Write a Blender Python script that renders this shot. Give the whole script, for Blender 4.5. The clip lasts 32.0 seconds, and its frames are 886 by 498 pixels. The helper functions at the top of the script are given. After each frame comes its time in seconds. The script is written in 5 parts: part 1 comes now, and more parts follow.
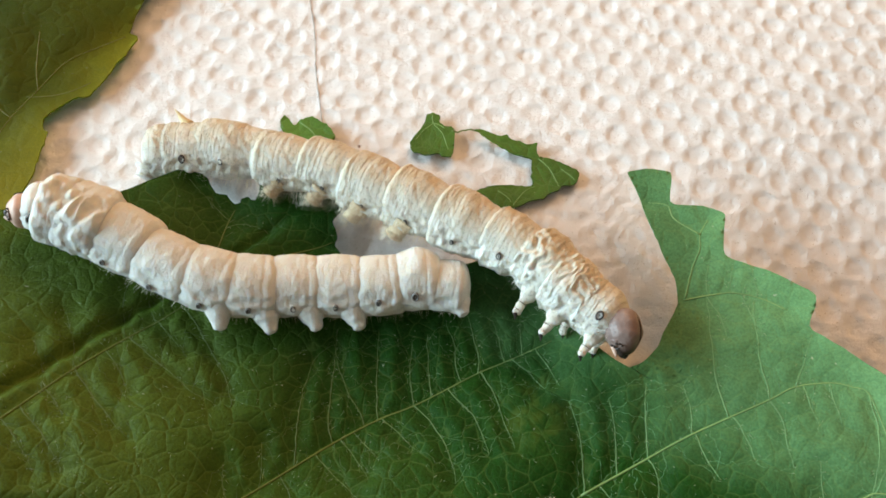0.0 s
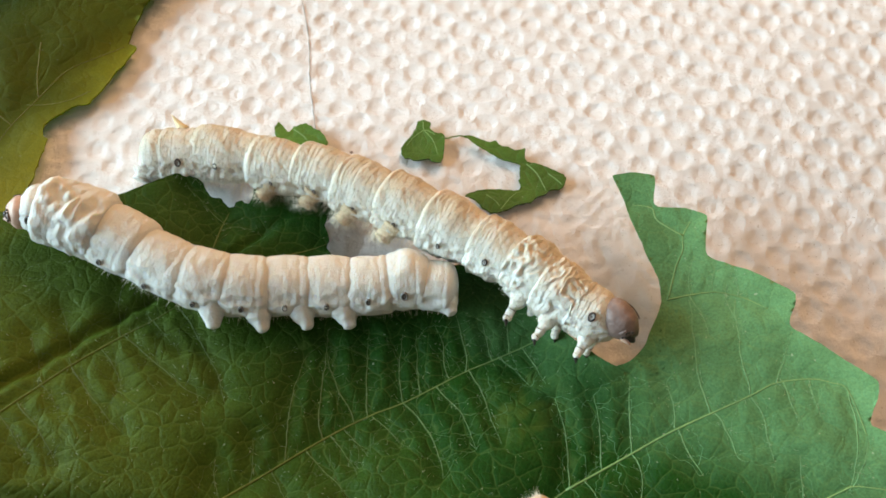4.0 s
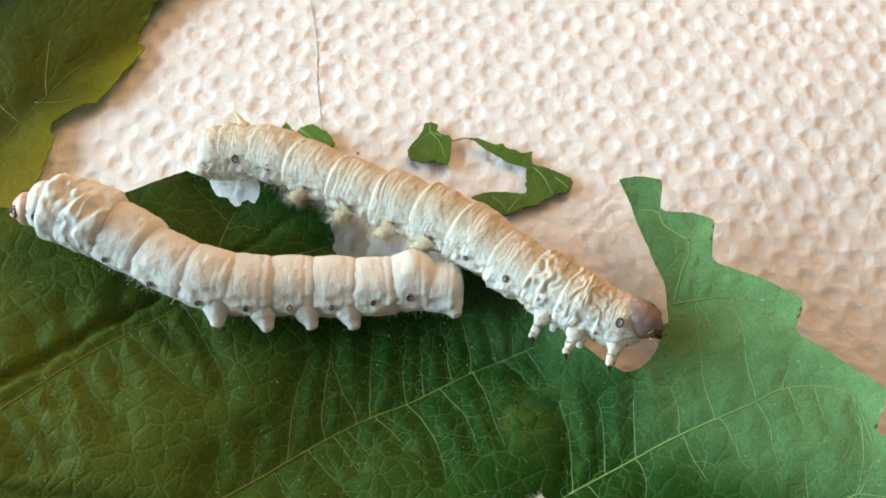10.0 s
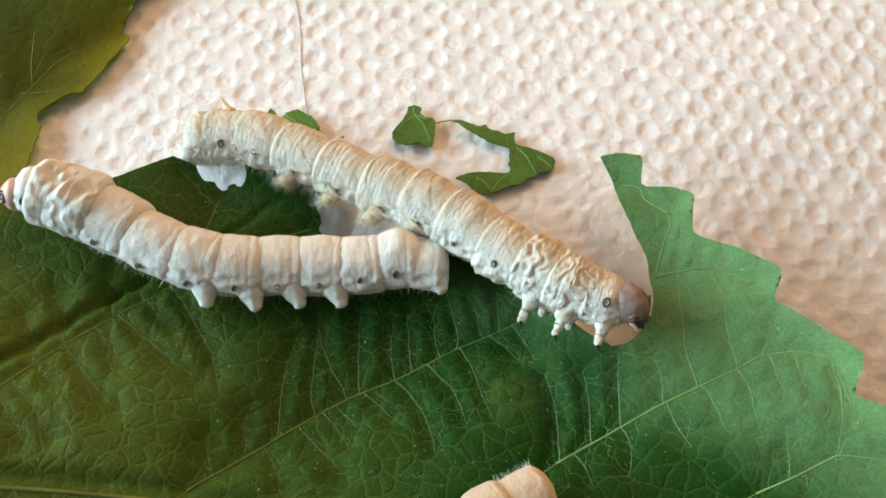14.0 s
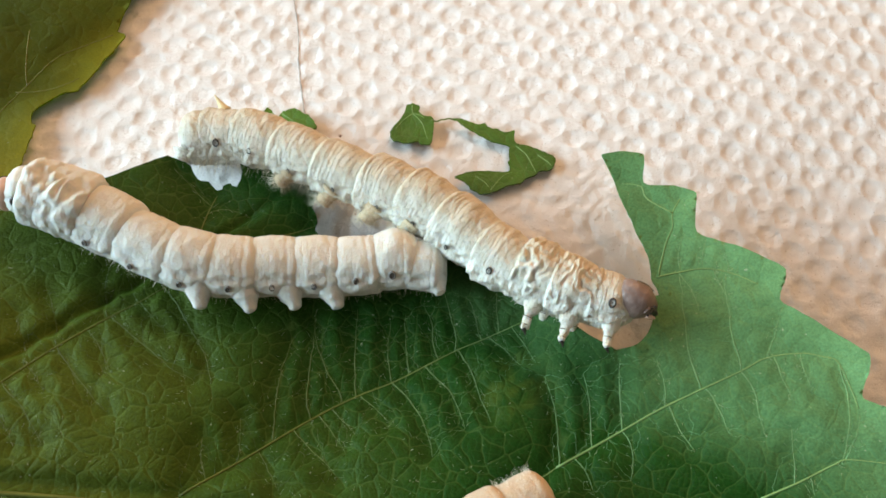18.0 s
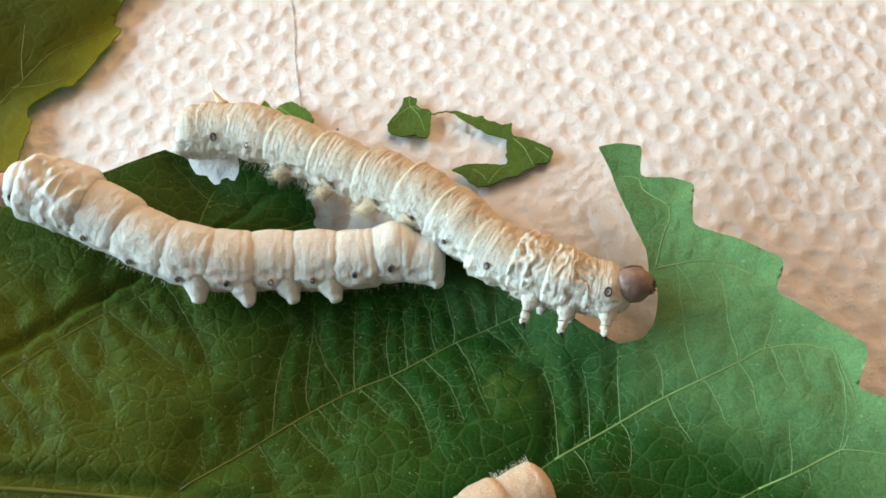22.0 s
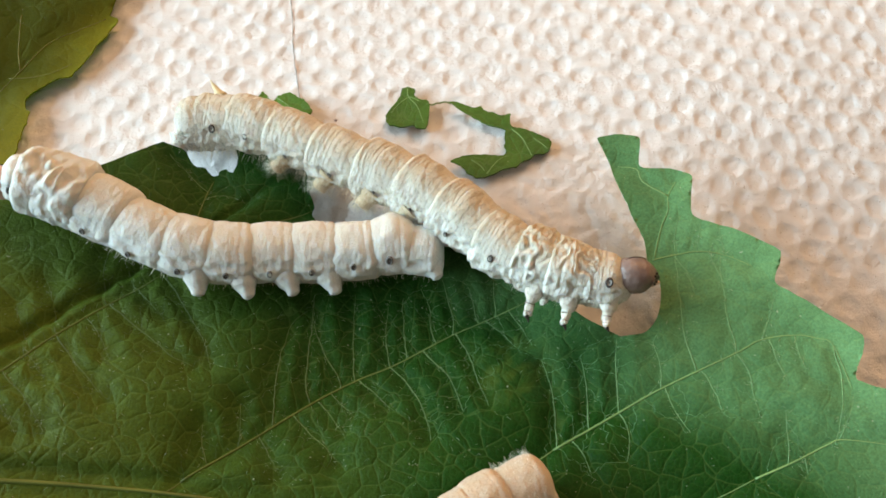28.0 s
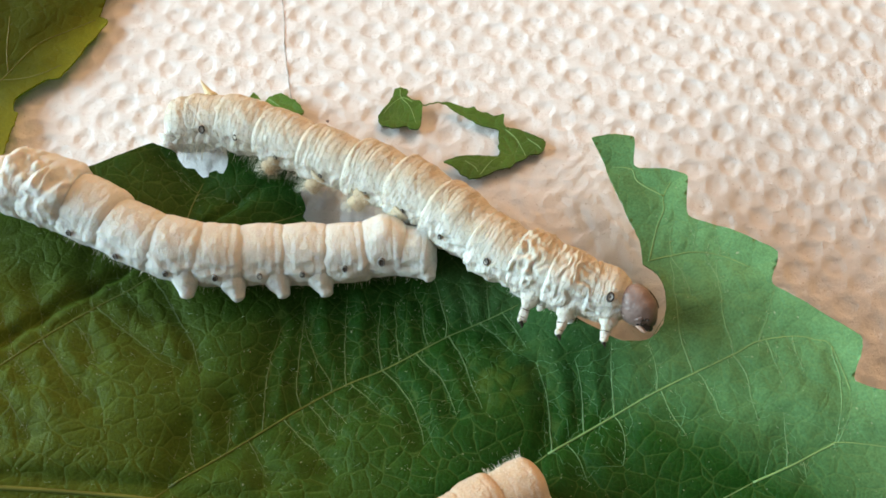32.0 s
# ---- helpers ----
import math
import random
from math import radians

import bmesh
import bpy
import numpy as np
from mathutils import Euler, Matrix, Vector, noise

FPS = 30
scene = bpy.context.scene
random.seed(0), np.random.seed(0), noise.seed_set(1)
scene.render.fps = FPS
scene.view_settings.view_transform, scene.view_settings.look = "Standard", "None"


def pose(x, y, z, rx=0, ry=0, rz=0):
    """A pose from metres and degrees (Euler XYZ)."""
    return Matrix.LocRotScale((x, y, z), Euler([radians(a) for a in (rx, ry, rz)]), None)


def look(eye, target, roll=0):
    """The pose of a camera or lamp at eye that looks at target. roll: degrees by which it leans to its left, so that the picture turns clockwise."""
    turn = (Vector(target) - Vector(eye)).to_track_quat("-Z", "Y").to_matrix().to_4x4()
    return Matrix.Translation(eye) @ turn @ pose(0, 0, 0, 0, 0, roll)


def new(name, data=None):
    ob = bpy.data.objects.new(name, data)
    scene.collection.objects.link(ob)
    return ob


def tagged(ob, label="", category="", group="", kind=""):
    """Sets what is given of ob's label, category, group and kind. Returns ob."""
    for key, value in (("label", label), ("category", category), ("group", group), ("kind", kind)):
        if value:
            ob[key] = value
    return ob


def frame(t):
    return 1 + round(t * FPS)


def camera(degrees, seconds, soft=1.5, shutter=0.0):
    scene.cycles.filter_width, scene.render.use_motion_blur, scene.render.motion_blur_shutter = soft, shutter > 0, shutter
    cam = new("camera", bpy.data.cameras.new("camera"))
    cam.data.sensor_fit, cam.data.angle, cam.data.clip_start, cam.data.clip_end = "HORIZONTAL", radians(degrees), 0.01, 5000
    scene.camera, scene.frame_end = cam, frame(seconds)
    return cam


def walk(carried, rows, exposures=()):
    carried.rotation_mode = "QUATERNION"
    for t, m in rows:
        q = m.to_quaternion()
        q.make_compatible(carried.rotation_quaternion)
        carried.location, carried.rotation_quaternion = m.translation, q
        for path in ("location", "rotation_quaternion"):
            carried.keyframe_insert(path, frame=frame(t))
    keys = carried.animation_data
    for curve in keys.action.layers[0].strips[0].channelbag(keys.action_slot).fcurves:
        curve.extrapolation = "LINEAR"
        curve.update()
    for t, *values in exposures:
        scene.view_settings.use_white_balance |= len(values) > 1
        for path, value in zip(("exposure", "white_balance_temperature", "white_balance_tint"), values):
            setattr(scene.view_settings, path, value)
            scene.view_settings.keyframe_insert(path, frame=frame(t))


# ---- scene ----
cam = camera(55, 32.0, soft=1.7)
walk(cam, [
    (0, pose(-0.00051, -0.04952, 0.08517, 29.945, 0.769, -0.556)),
    (0.5, pose(-0.00102, -0.05015, 0.08569, 30.141, 0.627, -0.529)),
    (1, pose(-0.00054, -0.05043, 0.08650, 30.266, 1.080, -0.266)),
    (1.5, pose(-0.00041, -0.05012, 0.08575, 30.506, 1.291, -0.226)),
    (2, pose(-0.00095, -0.04969, 0.08493, 30.338, 0.981, -0.321)),
    (2.5, pose(-0.00093, -0.04937, 0.08491, 30.010, 0.825, -0.323)),
    (3, pose(-0.00057, -0.04926, 0.08449, 29.894, 0.933, -0.308)),
    (3.5, pose(0.00022, -0.05080, 0.08603, 30.657, 0.948, -0.547)),
    (5.5, pose(0.00183, -0.05440, 0.08572, 31.731, 0.623, 0.053)),
    (6, pose(0.00196, -0.05492, 0.08587, 31.340, 0.801, 0.468)),
    (6.5, pose(0.00205, -0.05471, 0.08549, 31.276, 1.174, 0.473)),
    (7, pose(0.00241, -0.05464, 0.08537, 31.869, 1.304, 0.313)),
    (7.5, pose(0.00220, -0.05399, 0.08555, 32.329, 1.050, 0.230)),
    (8, pose(0.00144, -0.05388, 0.08527, 32.440, 0.833, 0.045)),
    (8.5, pose(0.00155, -0.05335, 0.08545, 32.112, 1.072, 0.210)),
    (9, pose(0.00021, -0.05327, 0.08535, 31.937, 0.327, 0.005)),
    (9.5, pose(0.00112, -0.05286, 0.08516, 31.735, 0.879, 0.170)),
    (10, pose(0.00077, -0.05273, 0.08557, 31.710, 0.781, 0.220)),
    (10.4, pose(0.00069, -0.05300, 0.08546, 32.796, 0.077, -0.412)),
    (10.5, pose(0.00141, -0.05324, 0.08567, 33.038, -0.479, -0.748)),
    (11, pose(0.00254, -0.05572, 0.08518, 32.894, -0.150, -1.461)),
    (11.5, pose(0.00300, -0.05507, 0.08466, 32.089, 0.602, -1.309)),
    (12, pose(0.00327, -0.05523, 0.08401, 31.487, 0.813, -1.423)),
    (12.5, pose(0.00322, -0.05505, 0.08374, 31.249, 0.544, -1.599)),
    (13, pose(0.00306, -0.05529, 0.08368, 31.361, 0.387, -1.627)),
    (13.5, pose(0.00267, -0.05509, 0.08448, 31.230, 0.407, -1.570)),
    (14, pose(0.00141, -0.05559, 0.08536, 31.739, 0.848, -1.032)),
    (14.5, pose(0.00187, -0.05557, 0.08507, 31.786, 1.354, -0.740)),
    (16.5, pose(0.00234, -0.05442, 0.08398, 31.687, 1.228, -0.784)),
    (17, pose(0.00240, -0.05461, 0.08401, 31.836, 1.307, -0.815)),
    (17.5, pose(0.00225, -0.05515, 0.08394, 31.992, 1.278, -1.066)),
    (18, pose(0.00227, -0.05485, 0.08385, 31.841, 1.237, -0.913)),
    (18.5, pose(0.00219, -0.05500, 0.08372, 31.968, 1.377, -1.004)),
    (19, pose(0.00247, -0.05492, 0.08409, 31.682, 1.349, -1.231)),
    (19.5, pose(0.00266, -0.05486, 0.08425, 31.707, 1.334, -1.182)),
    (20, pose(0.00287, -0.05479, 0.08443, 31.574, 1.399, -1.301)),
    (20.5, pose(0.00263, -0.05498, 0.08433, 31.489, 1.408, -1.271)),
    (21, pose(0.00228, -0.05477, 0.08440, 31.385, 1.431, -1.179)),
    (21.5, pose(0.00243, -0.05481, 0.08439, 31.217, 1.451, -1.269)),
    (22, pose(0.00218, -0.05473, 0.08414, 31.214, 1.245, -1.282)),
    (22.5, pose(0.00263, -0.05465, 0.08397, 31.073, 1.455, -1.255)),
    (23, pose(0.00264, -0.05458, 0.08435, 31.073, 1.392, -1.331)),
    (23.5, pose(0.00234, -0.05450, 0.08462, 30.857, 1.316, -1.311)),
    (24, pose(0.00271, -0.05436, 0.08394, 31.010, 1.550, -1.195)),
    (24.5, pose(0.00216, -0.05453, 0.08413, 30.995, 1.169, -1.443)),
    (25, pose(0.00241, -0.05464, 0.08427, 30.927, 1.342, -1.304)),
    (25.5, pose(0.00221, -0.05462, 0.08418, 30.831, 1.320, -1.379)),
    (27.5, pose(0.00151, -0.05403, 0.08498, 30.068, 0.883, -1.516)),
    (28, pose(0.00215, -0.05426, 0.08462, 30.246, 1.219, -1.468)),
    (28.5, pose(0.00240, -0.05436, 0.08439, 30.418, 1.294, -1.359)),
    (29, pose(0.00254, -0.05407, 0.08439, 30.375, 1.213, -1.468)),
    (29.5, pose(0.00233, -0.05403, 0.08414, 30.414, 1.212, -1.550)),
    (30, pose(0.00231, -0.05407, 0.08416, 30.396, 1.291, -1.474)),
    (30.5, pose(0.00233, -0.05433, 0.08416, 30.637, 1.343, -1.509)),
    (31, pose(0.00240, -0.05423, 0.08407, 30.659, 1.290, -1.549)),
    (31.5, pose(0.00215, -0.05432, 0.08373, 30.770, 1.129, -1.739)),
    (32, pose(0.00263, -0.05406, 0.08329, 30.632, 1.151, -1.690)),
], exposures=[(0, 0.0), (10, 0.0), (11, -0.13), (12, -0.03), (13, 0.06), (14, -0.03), (17, 0.0), (32, 0.0)])

# ---- light ----
world = bpy.data.worlds.new("room_light")
scene.world = world
world.use_nodes = True
wn = world.node_tree
bg = wn.nodes["Background"]
bg.inputs["Color"].default_value = (1.0, 0.84, 0.66, 1)
bg.inputs["Strength"].default_value = 0.27

win = bpy.data.lights.new("window_light", "AREA")
win.shape, win.size, win.size_y = "RECTANGLE", 0.9, 0.42
win.energy, win.color = 25.2, (0.66, 0.90, 1.00)
window_lamp = new("window_light", win)
window_lamp.matrix_world = look((-0.92, 0.06, 0.36), (0, 0, 0))

room = bpy.data.lights.new("room_lamp", "AREA")
room.shape, room.size, room.size_y = "RECTANGLE", 0.8, 0.6
room.energy, room.color = 9.0, (1.0, 0.55, 0.24)
room_lamp = new("room_lamp", room)
room_lamp.matrix_world = look((0.30, 0.72, 0.62), (0, 0, 0))

# ---- materials ----


class Nodes:
    """Short hand for building a node material."""

    def __init__(self, name, rough=0.6, spec=0.5):
        self.m = bpy.data.materials.new(name)
        self.m.use_nodes = True
        self.t = self.m.node_tree
        self.b = self.t.nodes["Principled BSDF"]
        self.b.inputs["Roughness"].default_value = rough
        self.b.inputs["Specular IOR Level"].default_value = spec

    def add(self, kind, **inputs):
        n = self.t.nodes.new(kind)
        for k, v in inputs.items():
            n.inputs[k].default_value = v
        return n

    def link(self, a, b):
        self.t.links.new(a, b)

    def coords(self, kind="Object"):
        return self.add("ShaderNodeTexCoord").outputs[kind]

    def noise(self, where, scale, detail=4.0, rough=0.55):
        n = self.add("ShaderNodeTexNoise", Scale=scale, Detail=detail, Roughness=rough)
        self.link(where, n.inputs["Vector"])
        return n.outputs["Fac"]

    def ramp(self, fac, stops):
        n = self.add("ShaderNodeValToRGB")
        e = n.color_ramp.elements
        while len(e) < len(stops):
            e.new(0.5)
        for el, (p, c) in zip(e, stops):
            el.position, el.color = p, (*c, 1) if len(c) == 3 else c
        self.link(fac, n.inputs["Fac"])
        return n.outputs["Color"]

    def mix(self, fac, a, b, blend="MIX"):
        n = self.add("ShaderNodeMix")
        n.data_type, n.blend_type = "RGBA", blend
        for sock, v in ((n.inputs[0], fac), (n.inputs[6], a), (n.inputs[7], b)):
            if isinstance(v, (int, float)):
                sock.default_value = v
            elif isinstance(v, tuple):
                sock.default_value = (*v, 1)
            else:
                self.link(v, sock)
        return n.outputs[2]

    def bump(self, height, strength, distance):
        n = self.add("ShaderNodeBump", Strength=strength, Distance=distance)
        self.link(height, n.inputs["Height"])
        self.link(n.outputs["Normal"], self.b.inputs["Normal"])

    def colour(self, c):
        if isinstance(c, tuple):
            self.b.inputs["Base Color"].default_value = (*c, 1)
        else:
            self.link(c, self.b.inputs["Base Color"])


# centre of a small yellowish spot on the large leaf
YELLOW_SPOT = (0.0083, -0.0205, 0.001)


def leaf_material(name, tones, vein, gloss, glow, spec=0.3, light_drift=0.0, axis=(1.0, 0.8), offset=0.0, lit=(0.35, 0.42, 0.02), yellow_spot=False):
    n = Nodes(name, gloss, spec)
    at = n.coords()
    warp = n.add("ShaderNodeTexNoise", Scale=140.0, Detail=3.0)
    n.link(at, warp.inputs["Vector"])
    shift = n.add("ShaderNodeVectorMath")
    shift.operation = "MULTIPLY_ADD"
    n.link(warp.outputs["Color"], shift.inputs[0])
    shift.inputs[1].default_value = (0.0028, 0.0028, 0.0)
    n.link(at, shift.inputs[2])
    nets, cells = [], []
    for scale, edge in ((470.0, 0.036), (1300.0, 0.060)):
        v = n.add("ShaderNodeTexVoronoi", Scale=scale)
        v.feature = "DISTANCE_TO_EDGE"
        n.link(shift.outputs[0], v.inputs["Vector"])
        nets.append(n.ramp(v.outputs["Distance"], [(0.0, (1, 1, 1)), (edge, (0, 0, 0))]))
        cells.append(n.ramp(v.outputs["Distance"], [(0.0, (0, 0, 0)), (0.12, (0.6, 0.6, 0.6)), (0.42, (1, 1, 1))]))
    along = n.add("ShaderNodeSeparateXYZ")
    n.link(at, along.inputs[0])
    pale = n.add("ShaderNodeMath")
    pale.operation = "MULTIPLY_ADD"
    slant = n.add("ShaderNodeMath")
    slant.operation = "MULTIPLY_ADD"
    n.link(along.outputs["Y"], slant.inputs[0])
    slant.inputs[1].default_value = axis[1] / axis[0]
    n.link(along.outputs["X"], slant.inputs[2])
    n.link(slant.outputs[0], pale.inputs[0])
    pale.inputs[1].default_value = light_drift * axis[0]
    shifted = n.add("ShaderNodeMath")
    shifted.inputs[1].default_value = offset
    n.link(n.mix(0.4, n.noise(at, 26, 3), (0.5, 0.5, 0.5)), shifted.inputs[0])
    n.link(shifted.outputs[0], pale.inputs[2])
    # position ramp: paints how light falls across a leaf into its base colour
    broad = n.ramp(pale.outputs[0], [(0.06, tones[0]), (0.22, tuple(0.35 * a + 0.65 * b for a, b in zip(tones[0], tones[1]))), (0.40, tones[1]), (0.52, tones[1]), (0.76, tones[2])] if light_drift else [(0.42, tones[0]), (0.50, tones[1]), (0.58, tones[2])])
    mottle = n.ramp(n.mix(0.80, n.noise(at, 900, 4, 0.6), n.noise(at, 4200, 3, 0.75)), [(0.38, (0.70, 0.70, 0.70)), (0.62, (1.28, 1.28, 1.28))])
    base = n.mix(0.7, broad, mottle, "MULTIPLY")
    base = n.mix(0.22, base, n.ramp(n.noise(at, 110, 3, 0.6), [(0.34, (0.50, 0.52, 0.50)), (0.64, (1.30, 1.26, 1.30))]), "MULTIPLY")
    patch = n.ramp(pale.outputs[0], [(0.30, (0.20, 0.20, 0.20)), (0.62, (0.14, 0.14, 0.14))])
    base = n.mix(n.mix(patch, (0, 0, 0), nets[0]), base, vein)
    base = n.mix(n.mix(0.06, (0, 0, 0), nets[1]), base, vein)
    if yellow_spot:
        away = n.add("ShaderNodeVectorMath")
        away.operation = "DISTANCE"
        n.link(at, away.inputs[0])
        away.inputs[1].default_value = YELLOW_SPOT
        close = n.add("ShaderNodeMapRange")
        close.inputs["From Min"].default_value, close.inputs["From Max"].default_value = 0.0062, 0.0012
        n.link(away.outputs["Value"], close.inputs["Value"])
        spot = n.mix(close.outputs[0], (0, 0, 0), n.ramp(n.noise(at, 600, 3), [(0.42, (0.08, 0.08, 0.08)), (0.62, (0.55, 0.55, 0.55))]))
        base = n.mix(spot, base, (0.075, 0.105, 0.014))
    speck = n.ramp(n.noise(at, 2200, 2), [(0.735, (0, 0, 0)), (0.75, (0.6, 0.6, 0.6))])
    base = n.mix(speck, base, (0.40, 0.42, 0.28))
    n.colour(base)
    h = n.mix(0.25, cells[0], cells[1])
    h = n.mix(0.30, h, n.mix(0.4, n.noise(at, 1500, 4, 0.6), n.ramp(n.noise(at, 5200, 3, 0.7), [(0.35, (0, 0, 0)), (0.65, (1, 1, 1))])))
    bend = n.add("ShaderNodeBump", Distance=0.00034)
    n.link(h, bend.inputs["Height"])
    n.link(n.ramp(pale.outputs[0], [(0.45, (0.62, 0.62, 0.62)), (0.70, (0.30, 0.30, 0.30))]), bend.inputs["Strength"])
    n.link(bend.outputs["Normal"], n.b.inputs["Normal"])
    n.link(n.ramp(n.noise(at, 160, 3), [(0.3, (gloss - 0.08,) * 3), (0.7, (gloss + 0.1,) * 3)]), n.b.inputs["Roughness"])
    thin = n.add("ShaderNodeBsdfTranslucent")
    n.link(n.mix(0.6, base, lit, "MIX"), thin.inputs["Color"])
    blend = n.add("ShaderNodeMixShader", Fac=glow)
    n.link(n.b.outputs[0], blend.inputs[1])
    n.link(thin.outputs[0], blend.inputs[2])
    n.link(blend.outputs[0], n.t.nodes["Material Output"].inputs["Surface"])
    return n.m


# left tone paints the warm room's reflection, right tone the window's sheen
LEAF = leaf_material("mulberry_leaf", ((0.062, 0.099, 0.010), (0.0085, 0.046, 0.0045), (0.124, 0.262, 0.108)), (0.17, 0.26, 0.07), 0.50, 0.04, 0.075, 7.5, yellow_spot=True)
# shading of the crease put into colour: dark inner slope, golden lit flap
LEAF_OLIVE = leaf_material("olive_leaf", ((0.024, 0.058, 0.006), (0.115, 0.138, 0.009), (0.31, 0.262, 0.014)), (0.22, 0.23, 0.05), 0.6, 0.55, 0.15, 30.0, (0.78, -0.62), 1.68, (0.24, 0.46, 0.03))
SCRAP = leaf_material("leaf_scrap", ((0.036, 0.105, 0.008), (0.062, 0.155, 0.013), (0.09, 0.19, 0.02)), (0.20, 0.30, 0.10), 0.5, 0.12)


def plain(name, colour, rough=0.5, vary=0.15, scale=900, bump=0.0):
    n = Nodes(name, rough, 0.4)
    at = n.coords()
    dark = tuple(c * (1 - vary) for c in colour)
    light = tuple(min(1, c * (1 + vary)) for c in colour)
    n.colour(n.ramp(n.noise(at, scale, 4), [(0.3, dark), (0.7, light)]))
    if bump:
        n.bump(n.noise(at, scale * 2, 3), bump, 0.0002)
    return n.m




def vein_material(name, near_stalk, near_tip):
    """Veins lighten along x, keeping pace with the sheen painted into the blade."""
    n = Nodes(name, 0.5, 0.3)
    at = n.coords()
    pos = n.add("ShaderNodeSeparateXYZ")
    n.link(at, pos.inputs[0])
    go = n.add("ShaderNodeMapRange")
    go.inputs["From Min"].default_value, go.inputs["From Max"].default_value = -0.012, 0.020
    n.link(pos.outputs["X"], go.inputs["Value"])
    tone = n.mix(go.outputs[0], near_stalk, near_tip)
    n.colour(n.mix(0.7, tone, n.ramp(n.noise(at, 300, 4), [(0.3, (0.6, 0.6, 0.6)), (0.7, (1.2, 1.2, 1.2))]), "MULTIPLY"))
    return n.m


VEIN_FINE = vein_material("fine_leaf_vein", (0.090, 0.140, 0.032), (0.155, 0.290, 0.115))
VEIN_NET = vein_material("finest_leaf_vein", (0.055, 0.095, 0.018), (0.105, 0.225, 0.090))
VEIN = vein_material("leaf_vein", (0.115, 0.145, 0.026), (0.170, 0.280, 0.095))
VEIN_PALE = plain("pale_leaf_vein", (0.20, 0.33, 0.10), 0.5, 0.2, 300)
VEIN_WARM = plain("olive_vein", (0.20, 0.21, 0.045), 0.5, 0.2, 300)

n = Nodes("paper_towel", 0.95, 0.15)
at = n.coords()
n.colour(n.mix(n.ramp(n.noise(at, 2600, 2), [(0.68, (0, 0, 0)), (0.71, (0.4, 0.4, 0.4))]),
               n.ramp(n.noise(at, 250, 5), [(0.3, (0.685, 0.668, 0.668)), (0.7, (0.77, 0.752, 0.755))]), (0.35, 0.27, 0.2)))
n.bump(n.mix(0.45, n.mix(0.4, n.noise(at, 2000, 5, 0.75), n.noise(at, 5200, 3, 0.7)), n.noise(at, 700, 4, 0.6)), 0.9, 0.00055)
TOWEL = n.m


def skin(name, pale, tan, amount, crease, fold, relief, drawn, deep):
    n = Nodes(name, 0.64, 0.3)
    at = n.coords()
    pos = n.add("ShaderNodeSeparateXYZ")
    n.link(at, pos.inputs[0])
    up = n.add("ShaderNodeMapRange")
    up.inputs["From Min"].default_value, up.inputs["From Max"].default_value = -0.0006, 0.0034
    n.link(pos.outputs["Z"], up.inputs["Value"])
    stain = n.add("ShaderNodeMath")
    stain.operation = "MULTIPLY"
    n.link(up.outputs[0], stain.inputs[0])
    n.link(n.ramp(n.noise(at, 500, 5, 0.65), [(0.3, (amount * 0.35,) * 3), (0.7, (amount,) * 3)]), stain.inputs[1])
    base = n.ramp(n.noise(at, 350, 5), [(0.3, tuple(c * 0.93 for c in pale)), (0.7, pale)])
    base = n.mix(stain.outputs[0], base, tan)
    speck = n.ramp(n.noise(at, 3400, 2), [(0.57, (0, 0, 0)), (0.70, (crease,) * 3)])
    base = n.mix(speck, base, tuple(c * 0.45 for c in tan))
    n.colour(base)
    n.b.inputs["Subsurface Weight"].default_value = 0.25
    n.b.inputs["Subsurface Radius"].default_value = (0.0012, 0.0008, 0.0005)
    n.b.inputs["Subsurface Scale"].default_value = 1.0
    stretch = n.add("ShaderNodeMapping")
    stretch.inputs["Scale"].default_value = (drawn, 0.5, 0.5)
    n.link(at, stretch.inputs["Vector"])
    grain = n.mix(0.4, n.noise(stretch.outputs[0], 900, 4), n.noise(at, 1800, 3))
    fine = n.ramp(n.noise(at, 4200, 3, 0.65), [(0.36, (0, 0, 0)), (0.64, (1, 1, 1))])
    long = n.add("ShaderNodeMapping")
    long.inputs["Scale"].default_value = (3.0, 0.16, 0.16)
    n.link(at, long.inputs["Vector"])
    groove = n.ramp(n.noise(long.outputs[0], 850, 3, 0.55), [(0.465, (1, 1, 1)), (0.50, (0, 0, 0)), (0.535, (1, 1, 1))])
    n.bump(n.mix(deep, n.mix(fold, grain, fine), groove), relief, 0.0003)
    n.colour(n.mix(n.mix(deep, (1, 1, 1), groove), tuple(c * 0.62 for c in tan), base))
    return n.m


SKIN_OLD = skin("creased_silkworm_skin", (0.66, 0.645, 0.590), (0.47, 0.360, 0.21), 0.86, 0.42, 0.22, 0.68, 1.5, 0.32)
SKIN_TAN = skin("tan_silkworm_skin", (0.58, 0.52, 0.43), (0.50, 0.31, 0.17), 1.0, 0.25, 0.30, 0.60, 1.2, 0.05)
SKIN_WHITE = skin("smooth_silkworm_skin", (0.62, 0.625, 0.600), (0.65, 0.59, 0.46), 0.34, 0.12, 0.30, 0.50, 0.9, 0.08)
SKIN_LEG = skin("silkworm_leg_skin", (0.68, 0.64, 0.56), (0.52, 0.41, 0.26), 0.5, 0.5, 0.35, 0.6, 0.9, 0.0)
SKIN_FOOT = skin("silkworm_foot_skin", (0.62, 0.49, 0.33), (0.50, 0.36, 0.20), 0.6, 0.4, 0.35, 0.6, 0.9, 0.0)
n = Nodes("silkworm_head", 0.42, 0.4)
at = n.coords()
pos = n.add("ShaderNodeSeparateXYZ")
n.link(at, pos.inputs[0])
fore = n.add("ShaderNodeMapRange")
